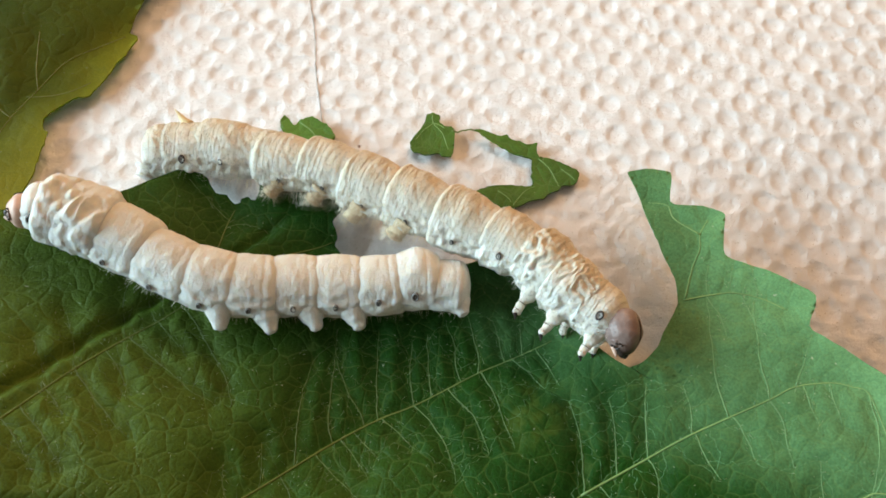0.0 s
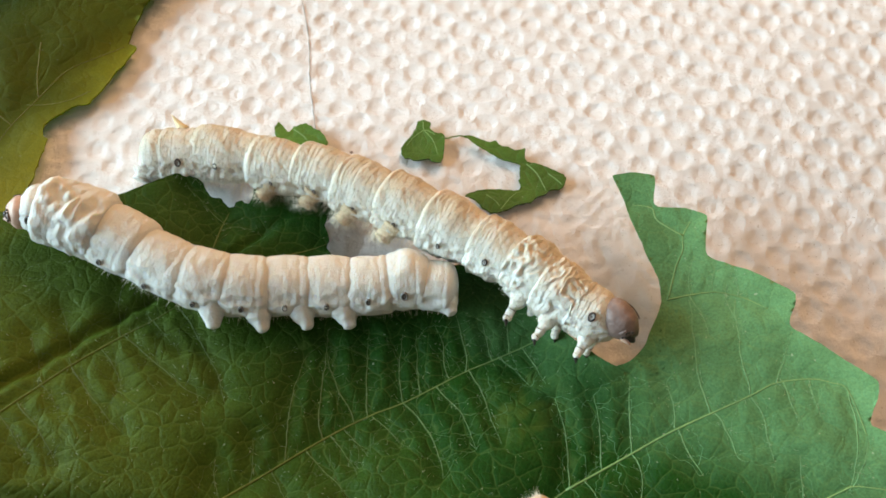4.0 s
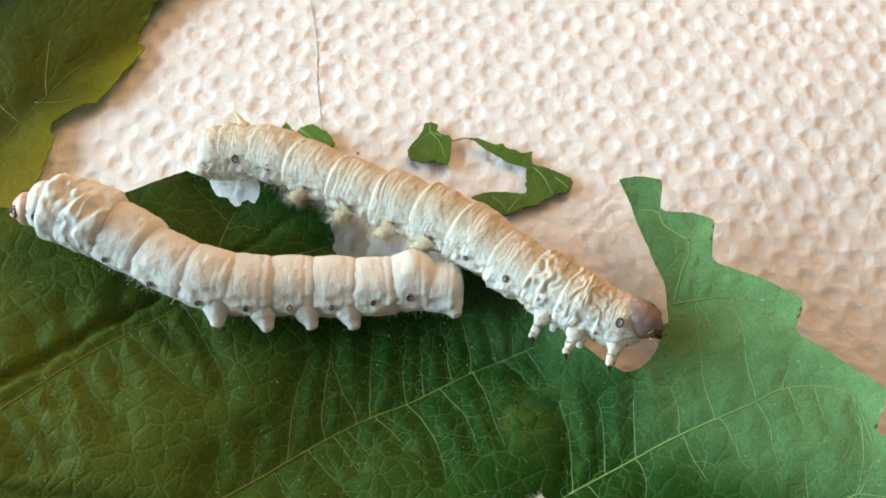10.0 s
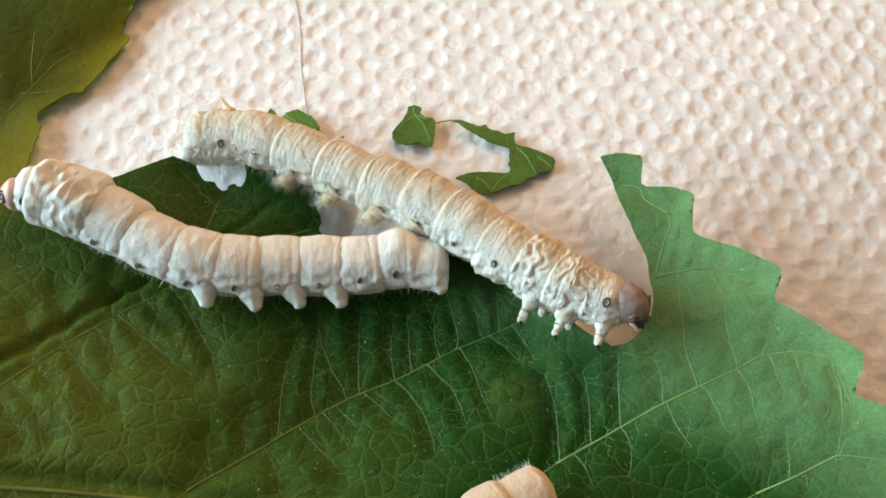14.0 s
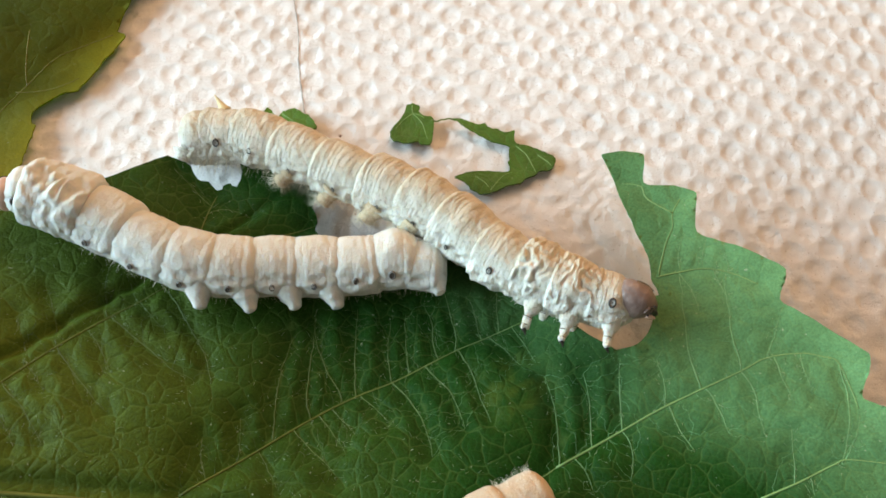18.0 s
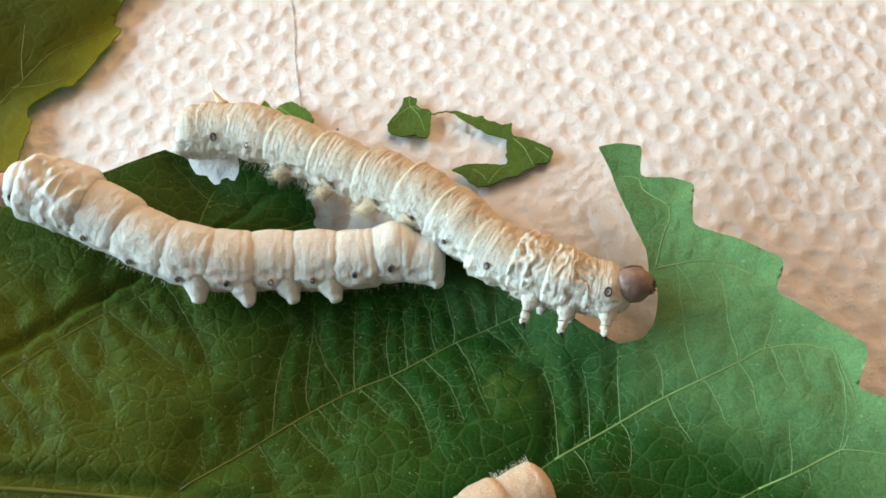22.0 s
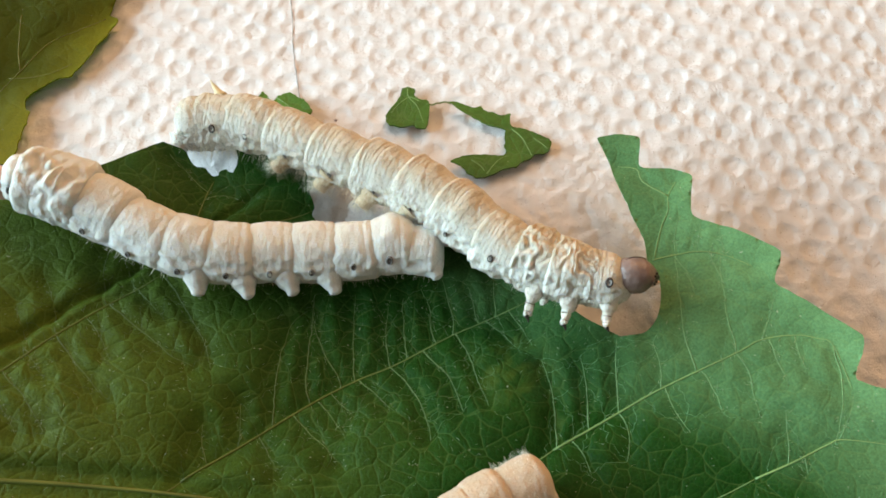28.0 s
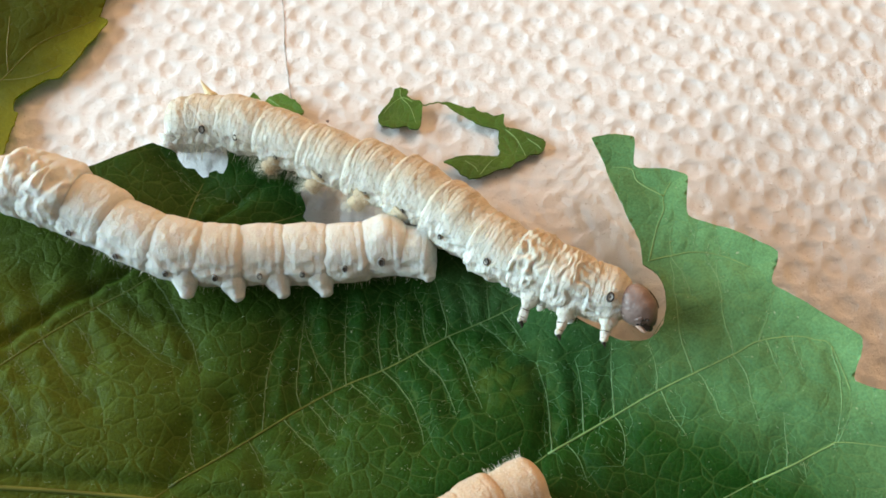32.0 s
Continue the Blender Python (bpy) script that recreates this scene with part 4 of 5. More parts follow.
def silkworm(label, at, segments, style, head_material, seed, body_skin):
    worm = new("silkworm")
    worm.location = at
    tagged(worm, label, "silkworm", "silkworms on the leaf")
    made = {}
    for i, (kind, L, r, m) in enumerate(segments):
        L, r = L / 1000, r / 1000
        if kind == "head":
            ob = part("head", head_shape(L, r * 1.0, seed), head_material, worm, "brown hard head capsule")
            for side in (-1, 1):
                bm = cone_leg((L * 0.42, side * r * 0.34, -r * 0.12), (L * 0.70, side * r * 0.13, -r * 0.10), r * 0.30, r * 0.17, 0, 1, 7, 12)
                part("mandible", bm, DARK, ob, "dark mandible")
                bm = cone_leg((L * 0.40, side * r * 0.42, -r * 0.42), (L * 0.68, side * r * 0.34, -r * 0.34), r * 0.18, r * 0.09, 0, 3, 7, 10)
                part("palp", bm, HEAD_PALE, ob, "pale mouth palp")
                part("cheek", cone_leg((L * 0.22, side * r * 0.62, -r * 0.15), (L * 0.46, side * r * 0.46, -r * 0.22), r * 0.34, r * 0.22, 0, 5, 7, 12), HEAD, ob)
                for j in range(5):
                    bm = bmesh.new()
                    a = -0.7 + j * 0.30
                    bmesh.ops.create_uvsphere(bm, u_segments=8, v_segments=6, radius=r * 0.07,
                                              matrix=Matrix.Translation((L * (0.40 + 0.04 * math.sin(j * 2)), side * r * 0.76 * math.cos(a * 0.6), r * 0.5 * a - r * 0.05)))
                    part("eye_spot", bm, DARK, ob)
            bm = cone_leg((L * 0.40, 0, r * 0.22), (L * 0.62, 0, r * 0.14), r * 0.36, r * 0.20, 0, 2, 7, 12)
            part("upper_lip", bm, HEAD, ob, "brown upper lip")
            suture = [(x * L, 0.0, r * (1.05 * math.sqrt(max(0.02, 1 - (x / 0.62) ** 2)) - 0.06 * 1.0)) for x in (-0.35, -0.2, -0.05, 0.1, 0.22, 0.3)]
            part("suture", tube(suture, [r * 0.03] * 6, 6), DARK, ob, "dark seam down the head")
        else:
            ob = part(NAMES.get(kind, "body_segment"), ring_shape(kind, style, L, r, seed + i), body_skin, worm)
            reach = 1.42
            if kind not in ("anal", "T2", "T3"):
                tucked = style == "old" and kind in ("A2", "A3", "A4", "A5", "A6")
                low = {"T1": -14, "A1": -24, "A2": -26, "A3": -27, "A4": -23, "A5": -22, "A6": -20, "A7": -12}.get(kind, -8)
                a = math.radians(low if style == "white" else 4 if kind == "T1" else -19 if tucked else -9)
                q = r * (0.985 if tucked else 1.02 if style == "old" else 1.105 if low < -15 else 1.05)
                for sd in (-1, 1):
                    part("spiracle", disc((0.0 if style == "old" else L * 0.05, sd * q * math.cos(a), q * math.sin(a)), (0, sd * math.cos(a), math.sin(a)),
                                          0.00026 if tucked else 0.00034 if kind not in ("A8", "T1") else 0.00043, 0.75), (RING, PIT) if style == "old" else (RIM_GREY, DARK), ob, "dark oval breathing hole")
            if kind in ("A3", "A4", "A5", "A6", "anal"):
                for sd in (-1, 1):
                    back = -0.45 if kind == "anal" else -0.30 if style == "white" else -0.1
                    drop = 0.74 if kind == "anal" else 1.14 if style == "white" else 1.04
                    wide = 0.86 if style == "white" else 0.68
                    part("proleg", fleshy_leg((L * back, sd * r * 0.52, -r * 0.40), (L * (back - (0.22 if style == "white" else 0.16)), sd * r * wide, -r * drop),
                         r * (0.50 if style == "white" else 0.46), r * ((0.20 if style == "white" else 0.30) if kind == "anal" else 0.19 if style == "white" else 0.26), 0.80 if style == "white" else 0.62, seed + i, 0.65 if style == "white" else 0.5), body_skin if style == "white" or kind == "anal" else SKIN_FOOT, ob, "stubby fleshy proleg")
                    if style == "old" and kind != "anal":
                        tagged(part("hairs", tuft((L * (back - 0.13), sd * r * wide * 0.94, -r * drop * 0.85), r * 0.30, 200, seed * 13 + i + sd, 0.0011), HAIR, ob), "pale hairs round the foot", kind="stuff")
            if kind in ("T1", "T2", "T3") and style == "old":
                for sd in (-1, 1):
                    a, b = Vector((L * 0.12, sd * r * 0.40, -r * 0.40)), Vector((L * 0.22, sd * r * 0.88, -r * reach))
                    leg = part("leg", fleshy_leg(a, b, r * 0.38, r * 0.125, 0.55, seed + i), SKIN_LEG, ob, "short jointed leg")
                    for p, q, wide in ((0.66, 0.69, 0.165), (0.86, 0.89, 0.128)):
                        part("leg_band", cone_leg(a.lerp(b, p), a.lerp(b, q), r * wide, r * wide * 0.95, 0, 0, 3, 12), BAND, leg, "dark joint band")
                    part("claw", cone_leg(a.lerp(b, 0.96), a.lerp(b, 1.0) + Vector((L * 0.10, 0, -r * 0.13)), r * 0.085, r * 0.02, L * 0.02, 1, 6, 8), DARK, leg, "dark claw")
                    tagged(part("hairs", fringe(L, r, 60, seed * 17 + i + sd, 15, 75, 0.0007), HAIR, leg), "short pale hairs", kind="stuff")
            if kind == "A8" and style == "old":
                tall = 1.42
                part("horn", cone_leg((-L * 0.05, 0, r * 0.88), (-L * 0.40, 0, r * tall), r * 0.22, r * 0.03, 0, 1, 8, 10), HORN, ob, "small tail horn")
            if kind in ("anal", "A8", "A7", "A6", "A5", "A4", "A3") or (style == "white" and kind.startswith("A")):
                tagged(part("hairs", fringe(L, r, 260 if style == "old" else 110, seed * 31 + i, 15, 96 if kind != "anal" else 150, 0.0017 if style == "old" else 0.0008), HAIR, ob), "fine pale hairs", kind="stuff")
            if kind == "anal" and body_skin == SKIN_TAN:
                tagged(part("hairs", fringe(L, r, 160, 77, 110, 179, 0.0012), HAIR, ob), "pale hair tuft", kind="stuff")
        ob.rotation_mode = "QUATERNION"
        ob.location, ob.rotation_quaternion = m.translation, m.to_quaternion()
        made[kind] = ob
    return made


upper_at = (-0.0084, 0.0075, 0)
upper = silkworm("cream silkworm with creased, brown-stained skin, eating the leaf edge", upper_at, [
    ('anal', 3.14, 3.51, pose(-0.01900, 0.00348, 0.00440, -46.0, -1.8, -0.3)),
    ('A8', 3.98, 3.55, pose(-0.01587, 0.00346, 0.00450, -50.0, -2.9, -8.3)),
    ('A7', 5.22, 3.62, pose(-0.01120, 0.00233, 0.00480, -42.0, -3.9, -21.3)),
    ('A6', 5.82, 3.39, pose(-0.00623, -0.00030, 0.00520, -36.0, -3.4, -28.8)),
    ('A5', 5.96, 3.42, pose(-0.00094, -0.00330, 0.00550, -36.0, -2.9, -28.8)),
    ('A4', 5.53, 3.60, pose(0.00424, -0.00605, 0.00580, -38.0, -2.6, -28.8)),
    ('A3', 5.23, 3.72, pose(0.00866, -0.00858, 0.00600, -40.0, -2.2, -33.3)),
    ('A2', 5.23, 3.76, pose(0.01280, -0.01166, 0.00620, -40.0, -2.2, -39.2)),
    ('A1', 4.64, 3.56, pose(0.01662, -0.01508, 0.00640, -44.0, -3.7, -38.4)),
    ('T3', 3.87, 3.63, pose(0.02004, -0.01739, 0.00680, -48.0, -5.9, -36.2)),
    ('T2', 3.69, 3.41, pose(0.02283, -0.01962, 0.00720, -52.0, -3.1, -32.3)),
    ('T1', 3.21, 3.05, pose(0.02626, -0.02133, 0.00720, -56.0, -0.0, -26.4)),
    ('head', 3.70, 1.89, pose(0.02855, -0.02165, 0.00832, -56.0, 19.1, -20.4)),
], "old", HEAD, 1, SKIN_OLD)
lower = silkworm("plump white silkworm with raised front, resting on the leaf", (-0.0253, -0.0083, 0), [
    ('anal', 3.50, 2.85, pose(0.02425, 0.00080, 0.00420, 40.0, -3.1, 176.0)),
    ('A8', 3.80, 3.28, pose(0.02132, 0.00133, 0.00440, 42.0, -1.5, -178.3)),
    ('A7', 4.19, 3.35, pose(0.01737, 0.00084, 0.00440, 44.0, -2.1, -175.6)),
    ('A6', 4.48, 3.42, pose(0.01297, 0.00069, 0.00470, 46.0, -5.8, -177.4)),
    ('A5', 4.50, 3.42, pose(0.00847, 0.00043, 0.00530, 46.0, -9.6, -175.6)),
    ('A4', 4.35, 3.48, pose(0.00412, 0.00000, 0.00620, 46.0, -12.6, -177.1)),
    ('A3', 4.53, 3.45, pose(0.00015, 0.00030, 0.00720, 46.0, -12.8, 169.3)),
    ('A2', 5.15, 3.33, pose(-0.00407, 0.00157, 0.00820, 46.0, -11.2, 156.1)),
    ('A1', 4.64, 3.62, pose(-0.00869, 0.00406, 0.00920, 46.0, -12.4, 155.2)),
    ('T3', 3.58, 4.10, pose(-0.01269, 0.00580, 0.01020, 46.0, -14.5, 162.6)),
    ('T2', 2.80, 3.85, pose(-0.01544, 0.00665, 0.01100, 46.0, -14.5, 171.4)),
    ('T1', 2.30, 2.75, pose(-0.01755, 0.00675, 0.01160, 48.0, -13.2, -179.7)),
    ('head', 2.20, 1.85, pose(-0.01905, 0.00630, 0.01200, 46.0, -11.6, -176.3)),
], "white", HEAD_PALE, 4, SKIN_WHITE)
third = silkworm("pale silkworm lying near the leaf midrib", (-0.0004, -0.0385, 0), [
    ('anal', 3.65, 2.60, pose(0.00866, 0.00486, 0.00480, 30.0, -3.1, -155.3)),
    ('A2', 3.31, 2.89, pose(0.00534, 0.00334, 0.00500, 30.0, -3.5, -152.2)),
    ('A2', 3.16, 2.87, pose(0.00282, 0.00177, 0.00520, 30.0, -4.5, -148.0)),
    ('A2', 3.29, 2.85, pose(0.00000, 0.00000, 0.00550, 30.0, -2.6, -147.9)),
    ('A2', 3.27, 2.84, pose(-0.00275, -0.00171, 0.00550, 30.0, -0.0, -150.3)),
    ('A2', 3.31, 2.84, pose(-0.00569, -0.00324, 0.00550, 30.0, -0.0, -152.5)),
], "white", HEAD_PALE, 9, SKIN_TAN)


def motions():
    throat = Vector(upper_at) + Vector((0.0206, -0.0175, 0.0070)), Vector(upper_at) + Vector((0.0238, -0.0211, 0.0070))
    for bit, home, when in morsels:
        # each strip stays in the blade until it is bitten off, then goes through the mouth into the body
        place = throat[0].lerp(throat[1], when / 32)
        back = Matrix.Translation(-home)
        walk(bit, [(0, pose(0, 0, 0)), (when, pose(0, 0, 0)), (when + 0.3, pose(*place, 25, 10, 20) @ back), (32, pose(*throat[1], 25, 10, 20) @ back)])
    walk(upper['anal'], [
        (0, pose(-0.02532, 0.00313, 0.00440, -46.0, -1.8, -0.3)),
        (5.5, pose(-0.02528, 0.00326, 0.00440, -46.0, -1.8, -0.3)),
        (6, pose(-0.02471, 0.00287, 0.00440, -46.0, -1.8, -0.3)),
        (6.5, pose(-0.02319, 0.00369, 0.00440, -46.0, -1.8, -0.3)),
        (7, pose(-0.02131, 0.00477, 0.00440, -46.0, -1.8, -0.3)),
        (7.5, pose(-0.01942, 0.00401, 0.00440, -46.0, -1.8, -0.3)),
        (8, pose(-0.01889, 0.00363, 0.00440, -46.0, -1.8, -0.3)),
        (8.5, pose(-0.01909, 0.00369, 0.00440, -46.0, -1.8, -0.3)),
        (10.4, pose(-0.01915, 0.00352, 0.00440, -46.0, -1.8, -0.3)),
        (32, pose(-0.01900, 0.00348, 0.00440, -46.0, -1.8, -0.3)),
    ])
    walk(upper['A8'], [
        (0, pose(-0.02218, 0.00312, 0.00450, -50.0, -2.8, -1.3)),
        (5.5, pose(-0.02215, 0.00325, 0.00450, -50.0, -2.8, -1.2)),
        (6, pose(-0.02157, 0.00285, 0.00450, -50.0, -2.8, -0.3)),
        (6.5, pose(-0.02006, 0.00367, 0.00450, -50.0, -3.1, -5.4)),
        (7, pose(-0.01817, 0.00475, 0.00450, -50.0, -3.3, -9.3)),
        (7.5, pose(-0.01628, 0.00400, 0.00450, -50.0, -3.3, -5.8)),
        (8, pose(-0.01575, 0.00361, 0.00450, -50.0, -3.1, -10.1)),
        (8.5, pose(-0.01595, 0.00368, 0.00450, -50.0, -3.0, -8.8)),
        (10.4, pose(-0.01602, 0.00350, 0.00450, -50.0, -2.9, -7.6)),
        (32, pose(-0.01587, 0.00346, 0.00450, -50.0, -2.9, -8.3)),
    ])
    walk(upper['A7'], [
        (0, pose(-0.01720, 0.00295, 0.00480, -42.0, -3.3, -11.3)),
        (3.5, pose(-0.01720, 0.00295, 0.00480, -42.0, -3.3, -11.3)),
        (5.5, pose(-0.01708, 0.00309, 0.00480, -42.0, -3.3, -11.8)),
        (6, pose(-0.01660, 0.00283, 0.00480, -42.0, -3.2, -10.9)),
        (6.5, pose(-0.01581, 0.00299, 0.00480, -42.0, -3.3, -16.5)),
        (7, pose(-0.01449, 0.00365, 0.00480, -42.0, -3.6, -21.0)),
        (7.5, pose(-0.01259, 0.00332, 0.00480, -42.0, -4.3, -17.3)),
        (8, pose(-0.01154, 0.00232, 0.00480, -42.0, -4.3, -21.7)),
        (8.5, pose(-0.01144, 0.00251, 0.00480, -42.0, -4.0, -21.5)),
        (10.5, pose(-0.01138, 0.00247, 0.00480, -42.0, -4.0, -20.6)),
        (11, pose(-0.01120, 0.00233, 0.00480, -42.0, -3.9, -21.3)),
        (32, pose(-0.01120, 0.00233, 0.00480, -42.0, -3.9, -21.3)),
    ])
    walk(upper['A6'], [
        (0, pose(-0.01025, 0.00073, 0.00520, -36.0, -3.1, -16.6)),
        (5.5, pose(-0.01033, 0.00077, 0.00520, -36.0, -3.1, -17.6)),
        (6, pose(-0.00915, 0.00045, 0.00520, -36.0, -3.2, -16.9)),
        (6.5, pose(-0.00859, 0.00029, 0.00520, -36.0, -3.4, -19.0)),
        (7, pose(-0.00776, 0.00076, 0.00520, -36.0, -3.5, -24.1)),
        (7.5, pose(-0.00741, 0.00123, 0.00520, -36.0, -3.8, -24.6)),
        (8, pose(-0.00719, 0.00021, 0.00520, -36.0, -4.1, -22.3)),
        (8.5, pose(-0.00653, -0.00004, 0.00520, -36.0, -3.6, -28.1)),
        (10.5, pose(-0.00659, -0.00007, 0.00520, -36.0, -3.5, -27.7)),
        (11, pose(-0.00623, -0.00030, 0.00520, -36.0, -3.4, -28.8)),
        (32, pose(-0.00623, -0.00030, 0.00520, -36.0, -3.4, -28.8)),
    ])
    walk(upper['A5'], [
        (0, pose(-0.00494, -0.00070, 0.00550, -36.0, -3.1, -22.0)),
        (3.5, pose(-0.00494, -0.00070, 0.00550, -36.0, -3.1, -22.0)),
        (5.5, pose(-0.00469, -0.00086, 0.00550, -36.0, -3.0, -22.6)),
        (6.5, pose(-0.00467, -0.00084, 0.00550, -36.0, -3.6, -24.0)),
        (7, pose(-0.00410, -0.00100, 0.00550, -36.0, -3.7, -29.0)),
        (7.5, pose(-0.00304, -0.00104, 0.00550, -36.0, -3.5, -32.7)),
        (8, pose(-0.00241, -0.00142, 0.00550, -36.0, -3.4, -26.3)),
        (8.5, pose(-0.00161, -0.00273, 0.00550, -36.0, -3.4, -26.9)),
        (9, pose(-0.00126, -0.00294, 0.00550, -36.0, -3.2, -27.2)),
        (10.5, pose(-0.00118, -0.00289, 0.00550, -36.0, -2.9, -26.6)),
        (11, pose(-0.00094, -0.00330, 0.00550, -36.0, -2.9, -28.8)),
        (32, pose(-0.00094, -0.00330, 0.00550, -36.0, -2.9, -28.8)),
    ])
    walk(upper['A4'], [
        (0, pose(-0.00008, -0.00338, 0.00580, -38.0, -2.6, -27.3)),
        (3.5, pose(-0.00008, -0.00338, 0.00580, -38.0, -2.6, -28.1)),
        (5.5, pose(0.00019, -0.00361, 0.00580, -38.0, -2.6, -29.0)),
        (6.5, pose(0.00015, -0.00360, 0.00580, -38.0, -2.6, -29.5)),
        (7, pose(0.00042, -0.00378, 0.00580, -38.0, -2.7, -29.7)),
        (7.5, pose(0.00095, -0.00413, 0.00580, -38.0, -2.8, -33.4)),
        (8, pose(0.00180, -0.00423, 0.00580, -38.0, -2.8, -31.7)),
        (8.5, pose(0.00245, -0.00460, 0.00580, -38.0, -3.1, -26.2)),
        (9, pose(0.00311, -0.00494, 0.00580, -38.0, -3.0, -26.1)),
        (9.5, pose(0.00373, -0.00492, 0.00580, -38.0, -2.8, -24.4)),
        (10, pose(0.00385, -0.00529, 0.00580, -38.0, -2.7, -26.1)),
        (10.5, pose(0.00392, -0.00534, 0.00580, -38.0, -2.7, -27.1)),
        (11, pose(0.00424, -0.00605, 0.00580, -38.0, -2.6, -28.2)),
        (22, pose(0.00424, -0.00605, 0.00580, -38.0, -2.6, -30.6)),
        (32, pose(0.00424, -0.00605, 0.00580, -38.0, -2.6, -30.5)),
    ])
    walk(upper['A3'], [
        (0, pose(0.00480, -0.00573, 0.00600, -40.0, -2.0, -27.4)),
        (3.5, pose(0.00474, -0.00587, 0.00600, -40.0, -2.0, -29.4)),
        (5.5, pose(0.00497, -0.00622, 0.00600, -40.0, -2.0, -30.8)),
        (6.5, pose(0.00492, -0.00627, 0.00600, -40.0, -2.0, -31.5)),
        (7, pose(0.00527, -0.00635, 0.00600, -40.0, -2.0, -29.3)),
        (7.5, pose(0.00552, -0.00668, 0.00600, -40.0, -2.1, -29.4)),
        (8, pose(0.00617, -0.00673, 0.00600, -40.0, -2.2, -31.2)),
        (8.5, pose(0.00673, -0.00683, 0.00600, -40.0, -2.2, -31.1)),
        (9, pose(0.00736, -0.00715, 0.00600, -40.0, -2.3, -31.1)),
        (9.5, pose(0.00814, -0.00704, 0.00600, -40.0, -2.3, -29.2)),
        (10, pose(0.00825, -0.00760, 0.00600, -40.0, -2.3, -31.5)),
        (10.4, pose(0.00837, -0.00775, 0.00600, -40.0, -2.2, -32.2)),
        (10.5, pose(0.00840, -0.00779, 0.00600, -40.0, -2.2, -32.3)),
        (11, pose(0.00863, -0.00844, 0.00600, -40.0, -2.3, -31.6)),
        (14.5, pose(0.00866, -0.00862, 0.00600, -40.0, -2.2, -33.7)),
        (17, pose(0.00852, -0.00869, 0.00600, -40.0, -2.3, -35.8)),
        (21, pose(0.00861, -0.00885, 0.00600, -40.0, -2.2, -36.8)),
        (32, pose(0.00867, -0.00897, 0.00600, -40.0, -2.1, -37.7)),
    ])
    walk(upper['A2'], [
        (0, pose(0.00991, -0.00855, 0.00620, -40.0, -2.0, -29.7)),
        (1.5, pose(0.00981, -0.00871, 0.00620, -40.0, -2.0, -30.3)),
        (3, pose(0.00971, -0.00888, 0.00620, -40.0, -2.0, -32.0)),
        (3.5, pose(0.00975, -0.00892, 0.00620, -40.0, -2.0, -32.3)),
        (5.5, pose(0.00991, -0.00940, 0.00620, -40.0, -2.0, -32.5)),
        (6.5, pose(0.00988, -0.00956, 0.00620, -40.0, -1.9, -32.9)),
        (7, pose(0.01054, -0.00947, 0.00620, -40.0, -1.9, -33.4)),
        (7.5, pose(0.01063, -0.00958, 0.00620, -40.0, -2.0, -33.0)),
        (8, pose(0.01084, -0.00971, 0.00620, -40.0, -2.1, -34.7)),
        (8.5, pose(0.01131, -0.00994, 0.00620, -40.0, -2.0, -36.3)),
        (9, pose(0.01173, -0.01013, 0.00620, -40.0, -2.1, -36.9)),
        (9.5, pose(0.01248, -0.00981, 0.00620, -40.0, -2.2, -37.1)),
        (10, pose(0.01242, -0.01053, 0.00620, -40.0, -2.2, -38.6)),
        (10.4, pose(0.01263, -0.01082, 0.00620, -40.0, -2.2, -38.5)),
        (10.5, pose(0.01269, -0.01089, 0.00620, -40.0, -2.2, -38.5)),
        (11, pose(0.01272, -0.01126, 0.00620, -40.0, -2.2, -38.4)),
        (11.5, pose(0.01284, -0.01124, 0.00620, -40.0, -2.2, -37.9)),
        (12, pose(0.01291, -0.01149, 0.00620, -40.0, -2.2, -38.5)),
        (13, pose(0.01280, -0.01166, 0.00620, -40.0, -2.2, -39.2)),
        (14.5, pose(0.01280, -0.01175, 0.00620, -40.0, -2.2, -39.6)),
        (16.5, pose(0.01253, -0.01183, 0.00620, -40.0, -2.2, -41.0)),
        (17, pose(0.01243, -0.01194, 0.00620, -40.0, -2.2, -41.7)),
        (17.5, pose(0.01235, -0.01212, 0.00620, -40.0, -2.2, -42.6)),
        (18.5, pose(0.01254, -0.01226, 0.00620, -40.0, -2.1, -42.5)),
        (21.5, pose(0.01278, -0.01240, 0.00620, -40.0, -2.1, -42.6)),
        (22, pose(0.01238, -0.01245, 0.00620, -40.0, -2.1, -43.7)),
        (23, pose(0.01257, -0.01243, 0.00620, -40.0, -2.1, -43.0)),
        (28.5, pose(0.01274, -0.01253, 0.00620, -40.0, -2.0, -42.7)),
        (30, pose(0.01290, -0.01264, 0.00620, -40.0, -2.0, -42.4)),
        (32, pose(0.01284, -0.01269, 0.00620, -40.0, -2.0, -42.5)),
    ])
